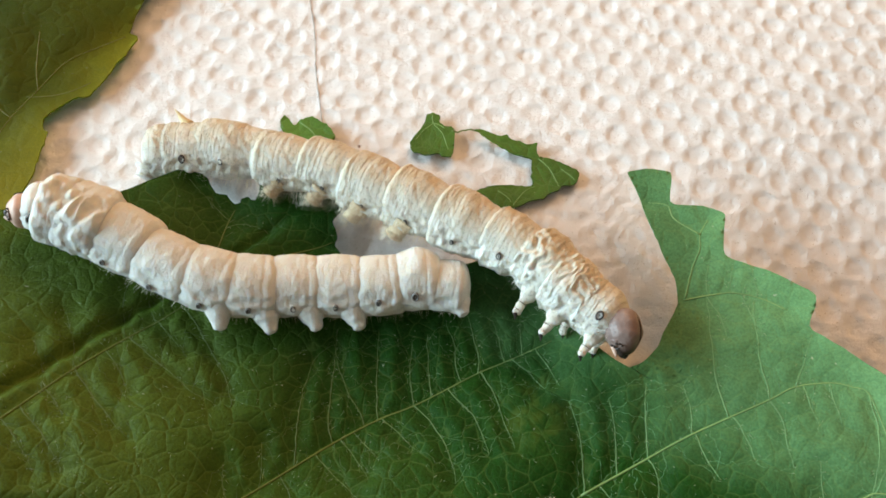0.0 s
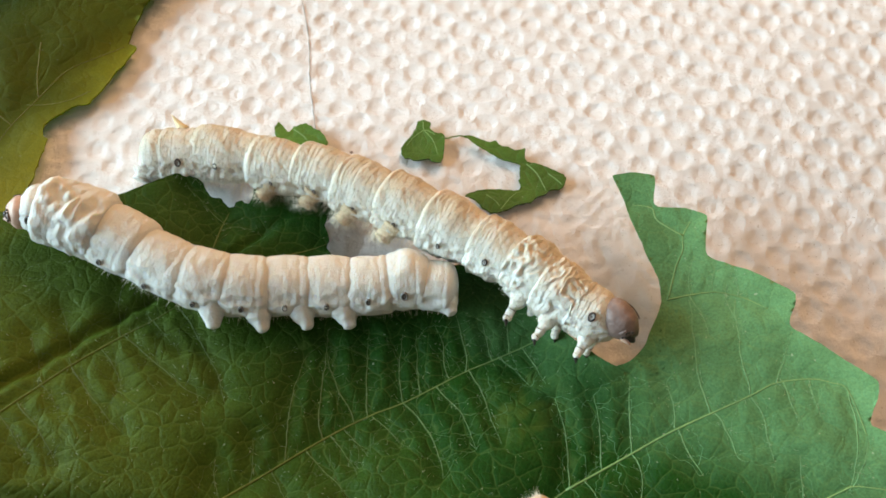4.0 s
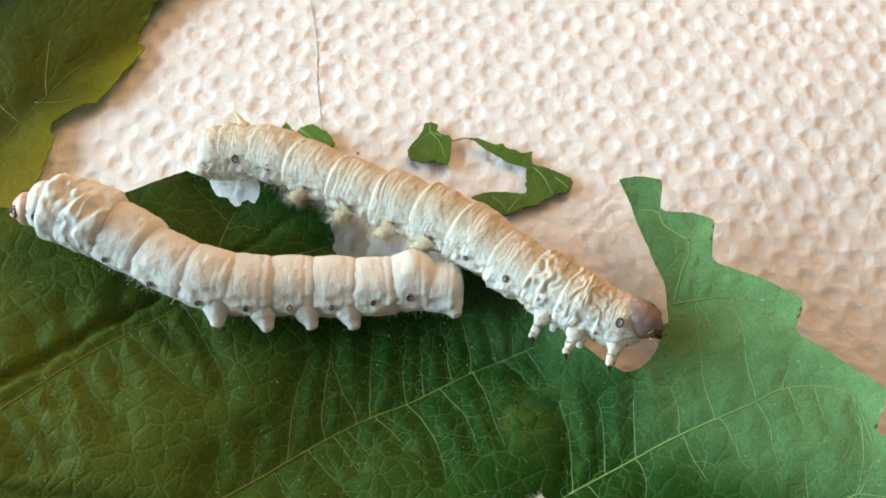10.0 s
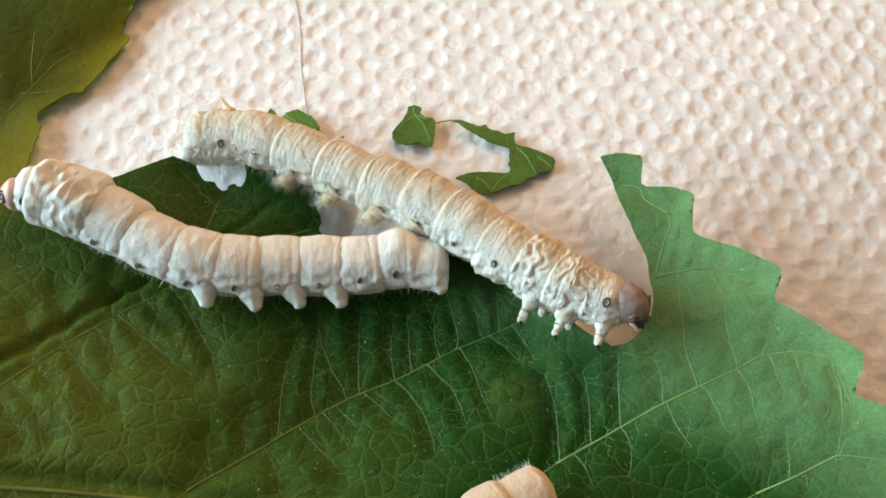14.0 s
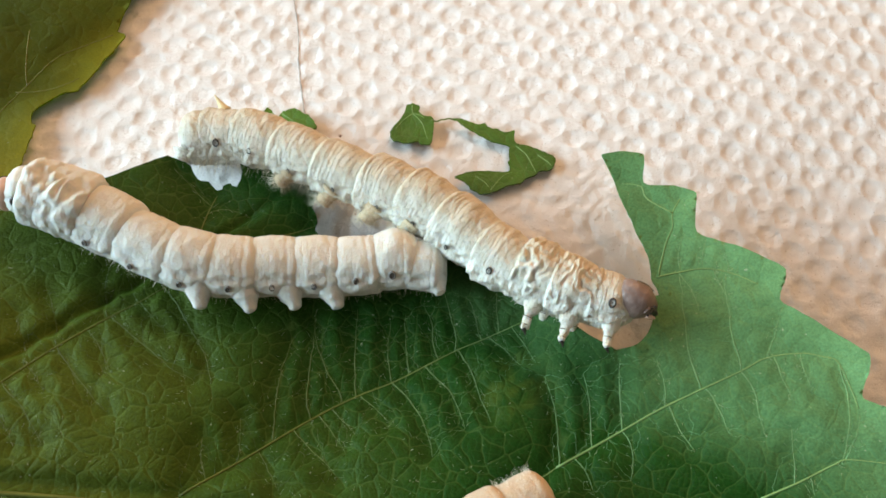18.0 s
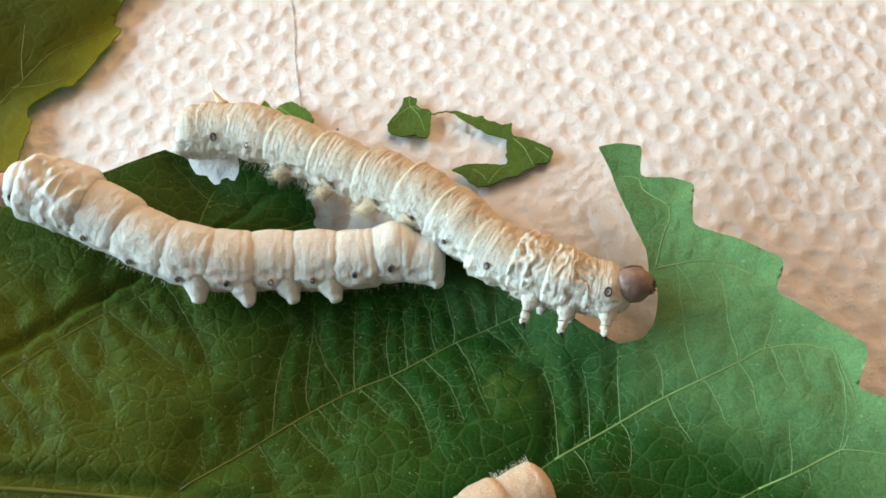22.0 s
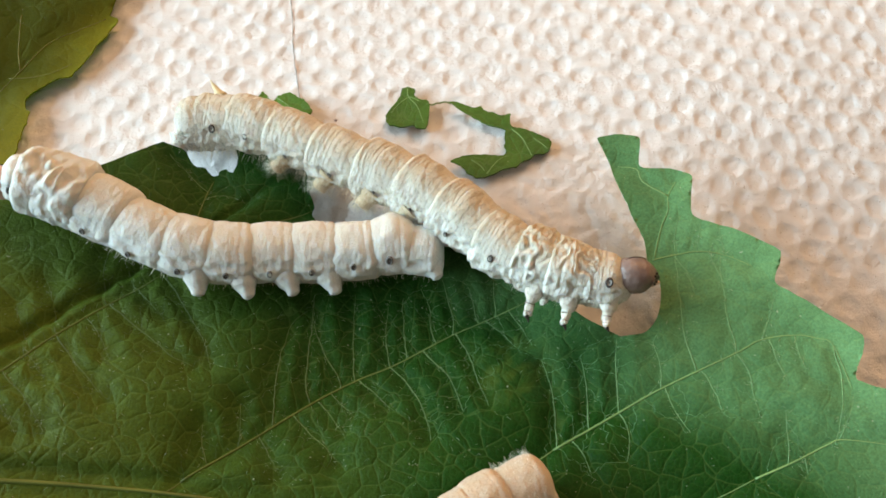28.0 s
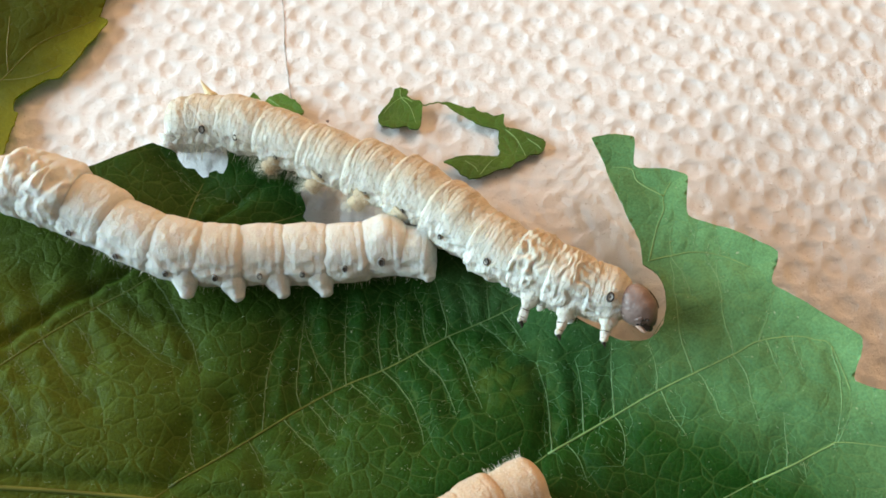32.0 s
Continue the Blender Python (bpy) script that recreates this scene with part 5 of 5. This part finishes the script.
    walk(upper['A1'], [
        (0, pose(0.01481, -0.01144, 0.00640, -44.0, -3.4, -34.9)),
        (0.5, pose(0.01460, -0.01144, 0.00640, -44.0, -3.5, -34.3)),
        (1.5, pose(0.01478, -0.01165, 0.00640, -44.0, -3.4, -33.8)),
        (2, pose(0.01454, -0.01181, 0.00640, -44.0, -3.5, -35.7)),
        (3, pose(0.01460, -0.01203, 0.00640, -44.0, -3.3, -35.4)),
        (3.5, pose(0.01464, -0.01213, 0.00640, -44.0, -3.3, -35.8)),
        (5.5, pose(0.01487, -0.01251, 0.00640, -44.0, -3.3, -33.8)),
        (6.5, pose(0.01503, -0.01280, 0.00640, -44.0, -3.2, -33.9)),
        (7, pose(0.01514, -0.01285, 0.00640, -44.0, -3.3, -37.3)),
        (8, pose(0.01529, -0.01303, 0.00640, -44.0, -3.4, -38.1)),
        (8.5, pose(0.01574, -0.01345, 0.00640, -44.0, -3.4, -39.0)),
        (9, pose(0.01598, -0.01362, 0.00640, -44.0, -3.5, -37.7)),
        (9.5, pose(0.01651, -0.01336, 0.00640, -44.0, -3.6, -39.3)),
        (10, pose(0.01636, -0.01407, 0.00640, -44.0, -3.6, -38.9)),
        (10.4, pose(0.01654, -0.01426, 0.00640, -44.0, -3.6, -39.1)),
        (10.5, pose(0.01658, -0.01431, 0.00640, -44.0, -3.7, -39.1)),
        (11, pose(0.01661, -0.01476, 0.00640, -44.0, -3.6, -40.2)),
        (11.5, pose(0.01676, -0.01473, 0.00640, -44.0, -3.6, -39.8)),
        (12, pose(0.01675, -0.01491, 0.00640, -44.0, -3.7, -40.0)),
        (12.5, pose(0.01658, -0.01500, 0.00640, -44.0, -3.7, -41.0)),
        (13, pose(0.01662, -0.01508, 0.00640, -44.0, -3.7, -38.4)),
        (14, pose(0.01673, -0.01528, 0.00640, -44.0, -3.6, -38.7)),
        (14.5, pose(0.01679, -0.01534, 0.00640, -44.0, -3.6, -39.4)),
        (16.5, pose(0.01638, -0.01545, 0.00640, -44.0, -3.6, -37.8)),
        (17, pose(0.01633, -0.01565, 0.00640, -44.0, -3.6, -37.0)),
        (17.5, pose(0.01631, -0.01595, 0.00640, -44.0, -3.5, -37.9)),
        (18.5, pose(0.01650, -0.01608, 0.00640, -44.0, -3.5, -39.0)),
        (20, pose(0.01666, -0.01617, 0.00640, -44.0, -3.5, -39.4)),
        (21.5, pose(0.01669, -0.01625, 0.00640, -44.0, -3.5, -40.4)),
        (22, pose(0.01626, -0.01629, 0.00640, -44.0, -3.6, -38.0)),
        (22.5, pose(0.01637, -0.01632, 0.00640, -44.0, -3.5, -38.5)),
        (23, pose(0.01659, -0.01636, 0.00640, -44.0, -3.5, -38.5)),
        (23.5, pose(0.01679, -0.01640, 0.00640, -44.0, -3.4, -38.7)),
        (25.5, pose(0.01688, -0.01643, 0.00640, -44.0, -3.4, -38.9)),
        (27.5, pose(0.01702, -0.01633, 0.00640, -44.0, -3.4, -35.9)),
        (28, pose(0.01677, -0.01643, 0.00640, -44.0, -3.5, -38.0)),
        (28.5, pose(0.01690, -0.01654, 0.00640, -44.0, -3.5, -37.9)),
        (29, pose(0.01710, -0.01654, 0.00640, -44.0, -3.4, -38.1)),
        (32, pose(0.01708, -0.01669, 0.00640, -44.0, -3.4, -38.7)),
    ])
    walk(upper['T3'], [
        (0, pose(0.01821, -0.01434, 0.00680, -48.0, -5.5, -46.6)),
        (0.5, pose(0.01808, -0.01421, 0.00680, -48.0, -5.5, -43.9)),
        (1, pose(0.01827, -0.01411, 0.00680, -48.0, -5.6, -42.0)),
        (1.5, pose(0.01820, -0.01434, 0.00680, -48.0, -5.7, -44.1)),
        (2, pose(0.01784, -0.01457, 0.00680, -48.0, -5.7, -45.6)),
        (2.5, pose(0.01797, -0.01466, 0.00680, -48.0, -5.6, -44.8)),
        (3, pose(0.01812, -0.01486, 0.00680, -48.0, -5.5, -43.9)),
        (3.5, pose(0.01822, -0.01502, 0.00680, -48.0, -5.3, -43.9)),
        (5.5, pose(0.01867, -0.01525, 0.00680, -48.0, -5.3, -40.3)),
        (6, pose(0.01884, -0.01541, 0.00680, -48.0, -5.2, -39.9)),
        (6.5, pose(0.01885, -0.01559, 0.00680, -48.0, -5.2, -40.8)),
        (7.5, pose(0.01869, -0.01584, 0.00680, -48.0, -5.4, -43.4)),
        (8, pose(0.01880, -0.01596, 0.00680, -48.0, -5.3, -43.9)),
        (8.5, pose(0.01922, -0.01634, 0.00680, -48.0, -5.4, -43.4)),
        (9, pose(0.01946, -0.01611, 0.00680, -48.0, -5.8, -38.4)),
        (9.5, pose(0.01993, -0.01590, 0.00680, -48.0, -5.8, -39.1)),
        (10, pose(0.01986, -0.01654, 0.00680, -48.0, -5.7, -37.3)),
        (10.4, pose(0.01994, -0.01675, 0.00680, -48.0, -5.8, -38.8)),
        (10.5, pose(0.01996, -0.01680, 0.00680, -48.0, -5.8, -39.1)),
        (11, pose(0.01995, -0.01737, 0.00680, -48.0, -5.8, -40.8)),
        (12, pose(0.02006, -0.01748, 0.00680, -48.0, -5.8, -40.6)),
        (12.5, pose(0.01984, -0.01761, 0.00680, -48.0, -5.8, -41.6)),
        (13, pose(0.02004, -0.01739, 0.00680, -48.0, -5.9, -36.2)),
        (13.5, pose(0.02016, -0.01766, 0.00680, -48.0, -5.8, -36.7)),
        (14.5, pose(0.02022, -0.01783, 0.00680, -48.0, -5.8, -38.4)),
        (16.5, pose(0.02001, -0.01763, 0.00680, -48.0, -5.8, -32.1)),
        (17, pose(0.02003, -0.01768, 0.00680, -48.0, -5.9, -29.1)),
        (17.5, pose(0.02002, -0.01810, 0.00680, -48.0, -5.8, -30.7)),
        (18, pose(0.02012, -0.01819, 0.00680, -48.0, -5.7, -32.2)),
        (18.5, pose(0.02014, -0.01842, 0.00680, -48.0, -5.7, -33.8)),
        (19.5, pose(0.02025, -0.01858, 0.00680, -48.0, -5.7, -34.4)),
        (20.5, pose(0.02026, -0.01860, 0.00680, -48.0, -5.7, -35.5)),
        (21, pose(0.02032, -0.01879, 0.00680, -48.0, -5.6, -36.2)),
        (21.5, pose(0.02023, -0.01874, 0.00680, -48.0, -5.7, -36.5)),
        (22, pose(0.01990, -0.01833, 0.00680, -48.0, -6.0, -29.6)),
        (22.5, pose(0.02006, -0.01848, 0.00680, -48.0, -5.8, -30.7)),
        (23, pose(0.02033, -0.01860, 0.00680, -48.0, -5.7, -31.6)),
        (23.5, pose(0.02054, -0.01874, 0.00680, -48.0, -5.6, -32.9)),
        (25.5, pose(0.02060, -0.01886, 0.00680, -48.0, -5.6, -34.4)),
        (27.5, pose(0.02092, -0.01826, 0.00680, -48.0, -5.8, -26.0)),
        (28, pose(0.02039, -0.01844, 0.00680, -48.0, -6.1, -29.2)),
        (28.5, pose(0.02055, -0.01861, 0.00680, -48.0, -6.0, -29.8)),
        (29, pose(0.02075, -0.01871, 0.00680, -48.0, -5.9, -31.5)),
        (31, pose(0.02086, -0.01894, 0.00680, -48.0, -5.7, -33.4)),
        (32, pose(0.02080, -0.01906, 0.00680, -48.0, -5.7, -33.6)),
    ])
    walk(upper['T2'], [
        (0, pose(0.02056, -0.01752, 0.00720, -52.0, -2.9, -48.0)),
        (0.5, pose(0.02060, -0.01723, 0.00720, -52.0, -2.9, -44.5)),
        (1, pose(0.02081, -0.01695, 0.00720, -52.0, -3.0, -42.5)),
        (1.5, pose(0.02054, -0.01723, 0.00720, -52.0, -3.1, -45.1)),
        (2, pose(0.02013, -0.01751, 0.00720, -52.0, -3.1, -46.3)),
        (2.5, pose(0.02038, -0.01764, 0.00720, -52.0, -3.0, -45.5)),
        (3, pose(0.02063, -0.01783, 0.00720, -52.0, -2.9, -44.2)),
        (3.5, pose(0.02081, -0.01806, 0.00720, -52.0, -2.8, -44.1)),
        (5.5, pose(0.02149, -0.01813, 0.00720, -52.0, -2.8, -40.1)),
        (6, pose(0.02170, -0.01828, 0.00720, -52.0, -2.8, -39.5)),
        (6.5, pose(0.02163, -0.01850, 0.00720, -52.0, -2.8, -40.8)),
        (7, pose(0.02153, -0.01868, 0.00720, -52.0, -2.8, -41.3)),
        (7.5, pose(0.02135, -0.01880, 0.00720, -52.0, -2.8, -42.5)),
        (8, pose(0.02147, -0.01899, 0.00720, -52.0, -2.8, -43.2)),
        (8.5, pose(0.02185, -0.01924, 0.00720, -52.0, -2.9, -42.2)),
        (9, pose(0.02215, -0.01852, 0.00720, -52.0, -3.1, -35.6)),
        (9.5, pose(0.02264, -0.01835, 0.00720, -52.0, -3.1, -36.0)),
        (10, pose(0.02269, -0.01890, 0.00720, -52.0, -3.0, -33.7)),
        (10.4, pose(0.02267, -0.01918, 0.00720, -52.0, -3.1, -35.6)),
        (10.5, pose(0.02266, -0.01925, 0.00720, -52.0, -3.1, -36.1)),
        (11, pose(0.02260, -0.01993, 0.00720, -52.0, -3.0, -37.9)),
        (11.5, pose(0.02277, -0.01984, 0.00720, -52.0, -3.1, -37.5)),
        (12, pose(0.02270, -0.02002, 0.00720, -52.0, -3.1, -37.8)),
        (12.5, pose(0.02246, -0.02022, 0.00720, -52.0, -3.0, -38.7)),
        (13, pose(0.02283, -0.01962, 0.00720, -52.0, -3.1, -32.3)),
        (13.5, pose(0.02299, -0.01995, 0.00720, -52.0, -3.1, -32.9)),
        (14, pose(0.02303, -0.01997, 0.00720, -52.0, -3.1, -32.9)),
        (14.5, pose(0.02293, -0.02021, 0.00720, -52.0, -3.1, -35.0)),
        (16.5, pose(0.02303, -0.01963, 0.00720, -52.0, -3.0, -27.2)),
        (17, pose(0.02311, -0.01943, 0.00720, -52.0, -3.1, -23.4)),
        (17.5, pose(0.02308, -0.01998, 0.00720, -52.0, -3.0, -25.2)),
        (18, pose(0.02316, -0.02019, 0.00720, -52.0, -3.0, -27.1)),
        (18.5, pose(0.02313, -0.02053, 0.00720, -52.0, -3.0, -29.0)),
        (19.5, pose(0.02323, -0.02073, 0.00720, -52.0, -3.0, -29.6)),
        (20.5, pose(0.02320, -0.02082, 0.00720, -52.0, -3.0, -31.0)),
        (21, pose(0.02325, -0.02107, 0.00720, -52.0, -3.0, -31.9)),
        (21.5, pose(0.02313, -0.02102, 0.00720, -52.0, -3.0, -32.2)),
        (22, pose(0.02292, -0.02007, 0.00720, -52.0, -3.1, -23.5)),
        (22.5, pose(0.02312, -0.02032, 0.00720, -52.0, -3.1, -24.9)),
        (23, pose(0.02342, -0.02055, 0.00720, -52.0, -3.0, -26.2)),
        (23.5, pose(0.02359, -0.02079, 0.00720, -52.0, -3.0, -27.8)),
        (25, pose(0.02357, -0.02097, 0.00720, -52.0, -3.0, -29.3)),
        (25.5, pose(0.02361, -0.02105, 0.00720, -52.0, -3.0, -29.9)),
        (27.5, pose(0.02409, -0.01979, 0.00720, -52.0, -3.1, -19.4)),
        (28, pose(0.02330, -0.02007, 0.00720, -52.0, -3.3, -22.6)),
        (28.5, pose(0.02347, -0.02030, 0.00720, -52.0, -3.2, -23.5)),
        (29, pose(0.02365, -0.02055, 0.00720, -52.0, -3.2, -25.8)),
        (30, pose(0.02374, -0.02072, 0.00720, -52.0, -3.1, -26.0)),
        (30.5, pose(0.02378, -0.02081, 0.00720, -52.0, -3.1, -26.9)),
        (31, pose(0.02381, -0.02100, 0.00720, -52.0, -3.1, -28.5)),
        (32, pose(0.02379, -0.02114, 0.00720, -52.0, -3.0, -28.7)),
    ])
    walk(upper['T1'], [
        (0, pose(0.02352, -0.02024, 0.00720, -56.0, -0.0, -42.6)),
        (0.5, pose(0.02374, -0.01978, 0.00720, -56.0, -0.0, -39.1)),
        (1, pose(0.02397, -0.01932, 0.00720, -56.0, -0.0, -36.9)),
        (1.5, pose(0.02349, -0.01965, 0.00720, -56.0, -0.0, -39.3)),
        (2, pose(0.02302, -0.01997, 0.00720, -56.0, -0.0, -40.5)),
        (2.5, pose(0.02339, -0.02016, 0.00720, -56.0, -0.0, -39.9)),
        (3, pose(0.02376, -0.02035, 0.00720, -56.0, -0.0, -38.7)),
        (3.5, pose(0.02402, -0.02064, 0.00720, -56.0, -0.0, -38.7)),
        (5.5, pose(0.02496, -0.02054, 0.00720, -56.0, -0.0, -34.8)),
        (6, pose(0.02522, -0.02067, 0.00720, -56.0, -0.0, -34.3)),
        (6.5, pose(0.02505, -0.02093, 0.00720, -56.0, -0.0, -35.5)),
        (7, pose(0.02494, -0.02115, 0.00720, -56.0, -0.0, -36.0)),
        (7.5, pose(0.02465, -0.02130, 0.00720, -56.0, -0.0, -37.1)),
        (8, pose(0.02477, -0.02155, 0.00720, -56.0, -0.0, -37.9)),
        (8.5, pose(0.02510, -0.02167, 0.00720, -56.0, -0.0, -36.7)),
        (9, pose(0.02548, -0.02042, 0.00720, -56.0, -0.0, -29.8)),
        (9.5, pose(0.02598, -0.02029, 0.00720, -56.0, -0.0, -30.2)),
        (10, pose(0.02618, -0.02075, 0.00720, -56.0, -0.0, -28.0)),
        (10.4, pose(0.02603, -0.02111, 0.00720, -56.0, -0.0, -29.8)),
        (10.5, pose(0.02599, -0.02119, 0.00720, -56.0, -0.0, -30.2)),
        (11, pose(0.02588, -0.02200, 0.00720, -56.0, -0.0, -32.1)),
        (11.5, pose(0.02606, -0.02187, 0.00720, -56.0, -0.0, -31.7)),
        (12, pose(0.02597, -0.02206, 0.00720, -56.0, -0.0, -32.0)),
        (12.5, pose(0.02572, -0.02233, 0.00720, -56.0, -0.0, -32.9)),
        (13, pose(0.02626, -0.02133, 0.00720, -56.0, -0.0, -26.4)),
        (13.5, pose(0.02646, -0.02173, 0.00720, -56.0, -0.0, -27.1)),
        (14, pose(0.02648, -0.02174, 0.00720, -56.0, -0.0, -27.1)),
        (14.5, pose(0.02629, -0.02208, 0.00720, -56.0, -0.0, -29.1)),
        (16.5, pose(0.02672, -0.02107, 0.00720, -56.0, -0.0, -21.5)),
        (17, pose(0.02685, -0.02063, 0.00720, -56.0, -0.0, -17.7)),
        (17.5, pose(0.02682, -0.02130, 0.00720, -56.0, -0.0, -19.5)),
        (18, pose(0.02687, -0.02165, 0.00720, -56.0, -0.0, -21.4)),
        (18.5, pose(0.02678, -0.02210, 0.00720, -56.0, -0.0, -23.4)),
        (19, pose(0.02687, -0.02215, 0.00720, -56.0, -0.0, -22.9)),
        (19.5, pose(0.02686, -0.02234, 0.00720, -56.0, -0.0, -24.0)),
        (20.5, pose(0.02680, -0.02252, 0.00720, -56.0, -0.0, -25.3)),
        (21, pose(0.02682, -0.02283, 0.00720, -56.0, -0.0, -26.2)),
        (21.5, pose(0.02668, -0.02279, 0.00720, -56.0, -0.0, -26.5)),
        (22, pose(0.02660, -0.02124, 0.00720, -56.0, -0.0, -17.7)),
        (22.5, pose(0.02684, -0.02162, 0.00720, -56.0, -0.0, -19.2)),
        (23, pose(0.02717, -0.02195, 0.00720, -56.0, -0.0, -20.5)),
        (23.5, pose(0.02729, -0.02230, 0.00720, -56.0, -0.0, -22.2)),
        (25, pose(0.02725, -0.02259, 0.00720, -56.0, -0.0, -23.7)),
        (25.5, pose(0.02729, -0.02271, 0.00720, -56.0, -0.0, -24.3)),
        (27.5, pose(0.02794, -0.02074, 0.00720, -56.0, -0.0, -13.9)),
        (28, pose(0.02687, -0.02114, 0.00720, -56.0, -0.0, -16.6)),
        (28.5, pose(0.02705, -0.02144, 0.00720, -56.0, -0.0, -17.6)),
        (29, pose(0.02721, -0.02183, 0.00720, -56.0, -0.0, -19.8)),
        (30, pose(0.02734, -0.02204, 0.00720, -56.0, -0.0, -20.2)),
        (30.5, pose(0.02741, -0.02221, 0.00720, -56.0, -0.0, -21.1)),
        (31, pose(0.02742, -0.02251, 0.00720, -56.0, -0.0, -22.7)),
        (32, pose(0.02744, -0.02270, 0.00720, -56.0, -0.0, -23.1)),
    ])
    walk(upper['head'], [
        (0, pose(0.02500, -0.02232, 0.00807, -54.8, 13.9, -90.0)),
        (0.5, pose(0.02571, -0.02090, 0.00821, -60.0, 16.9, -68.1)),
        (1, pose(0.02631, -0.01981, 0.00827, -56.7, 18.2, -33.9)),
        (1.5, pose(0.02613, -0.02033, 0.00820, -55.6, 16.5, -32.6)),
        (2, pose(0.02616, -0.02116, 0.00808, -56.1, 14.1, -36.5)),
        (2.5, pose(0.02620, -0.02144, 0.00811, -57.7, 14.6, -44.9)),
        (3, pose(0.02623, -0.02177, 0.00812, -58.9, 14.9, -55.4)),
        (3.5, pose(0.02626, -0.02164, 0.00821, -59.6, 16.8, -55.2)),
        (5.5, pose(0.02727, -0.02109, 0.00828, -57.9, 18.3, -37.5)),
        (6, pose(0.02762, -0.02130, 0.00825, -58.0, 17.7, -38.0)),
        (6.5, pose(0.02714, -0.02196, 0.00823, -60.2, 17.2, -62.6)),
        (7, pose(0.02690, -0.02216, 0.00824, -60.3, 17.6, -67.6)),
        (7.5, pose(0.02665, -0.02218, 0.00826, -60.6, 18.0, -63.1)),
        (8, pose(0.02659, -0.02317, 0.00814, -57.5, 15.3, -79.5)),
        (8.5, pose(0.02673, -0.02317, 0.00816, -56.0, 15.8, -85.3)),
        (9, pose(0.02765, -0.02045, 0.00836, -50.0, 20.0, -6.2)),
        (9.5, pose(0.02801, -0.02055, 0.00837, -57.5, 20.4, -29.4)),
        (10, pose(0.02813, -0.02103, 0.00839, -59.3, 20.6, -34.9)),
        (10.4, pose(0.02761, -0.02118, 0.00854, -63.9, 23.9, -55.4)),
        (10.5, pose(0.02824, -0.02181, 0.00828, -59.5, 18.3, -42.2)),
        (11, pose(0.02778, -0.02275, 0.00832, -61.3, 19.1, -65.2)),
        (11.5, pose(0.02767, -0.02276, 0.00830, -57.4, 18.7, -85.1)),
        (12, pose(0.02756, -0.02352, 0.00818, -53.7, 16.2, -87.3)),
        (12.5, pose(0.02728, -0.02380, 0.00818, -53.6, 16.2, -88.4)),
        (13, pose(0.02855, -0.02165, 0.00832, -56.0, 19.1, -20.4)),
        (13.5, pose(0.02907, -0.02249, 0.00820, -58.4, 16.7, -34.5)),
        (14, pose(0.02854, -0.02264, 0.00826, -60.6, 17.9, -59.2)),
        (14.5, pose(0.02835, -0.02291, 0.00827, -60.8, 18.2, -56.9)),
        (16.5, pose(0.02828, -0.02108, 0.00856, -44.7, 24.6, 12.0)),
        (17, pose(0.02865, -0.02062, 0.00848, -49.3, 22.6, 6.9)),
        (17.5, pose(0.02881, -0.02143, 0.00840, -55.5, 21.0, -11.4)),
        (18, pose(0.02899, -0.02197, 0.00835, -58.5, 19.8, -25.5)),
        (18.5, pose(0.02859, -0.02228, 0.00845, -58.3, 22.1, -24.6)),
        (19, pose(0.02896, -0.02252, 0.00835, -59.1, 19.8, -29.7)),
        (19.5, pose(0.02881, -0.02278, 0.00837, -61.2, 20.3, -42.6)),
        (20, pose(0.02889, -0.02328, 0.00828, -60.7, 18.3, -59.7)),
        (20.5, pose(0.02888, -0.02349, 0.00825, -60.3, 17.6, -58.5)),
        (21, pose(0.02861, -0.02379, 0.00827, -59.0, 18.2, -72.6)),
        (21.5, pose(0.02842, -0.02410, 0.00821, -55.5, 16.7, -79.1)),
        (22, pose(0.02907, -0.02104, 0.00827, -46.7, 18.2, 13.7)),
        (22.5, pose(0.02927, -0.02162, 0.00829, -51.2, 18.5, 1.6)),
        (23, pose(0.02919, -0.02214, 0.00839, -56.7, 20.7, -16.8)),
        (23.5, pose(0.02952, -0.02252, 0.00833, -55.9, 19.4, -15.9)),
        (24, pose(0.02969, -0.02315, 0.00820, -59.3, 16.6, -36.5)),
        (24.5, pose(0.02965, -0.02333, 0.00821, -59.8, 16.9, -42.7)),
        (25, pose(0.02944, -0.02347, 0.00825, -60.4, 17.6, -51.0)),
        (25.5, pose(0.02942, -0.02350, 0.00827, -60.6, 18.1, -49.3)),
        (27.5, pose(0.03007, -0.02055, 0.00836, -46.0, 20.0, 18.4)),
        (28, pose(0.02952, -0.02099, 0.00824, -49.5, 17.4, 8.7)),
        (28.5, pose(0.02955, -0.02144, 0.00827, -52.0, 18.1, 1.1)),
        (29, pose(0.02987, -0.02193, 0.00823, -53.0, 17.3, -4.0)),
        (29.5, pose(0.02990, -0.02235, 0.00822, -57.4, 17.1, -20.7)),
        (30, pose(0.03008, -0.02292, 0.00817, -59.0, 15.9, -34.4)),
        (30.5, pose(0.03020, -0.02347, 0.00812, -59.1, 14.9, -43.3)),
        (31, pose(0.03021, -0.02386, 0.00811, -59.0, 14.7, -45.3)),
        (31.5, pose(0.02989, -0.02408, 0.00813, -58.9, 15.0, -54.2)),
        (32, pose(0.02980, -0.02441, 0.00810, -57.6, 14.6, -61.9)),
    ])


motions()
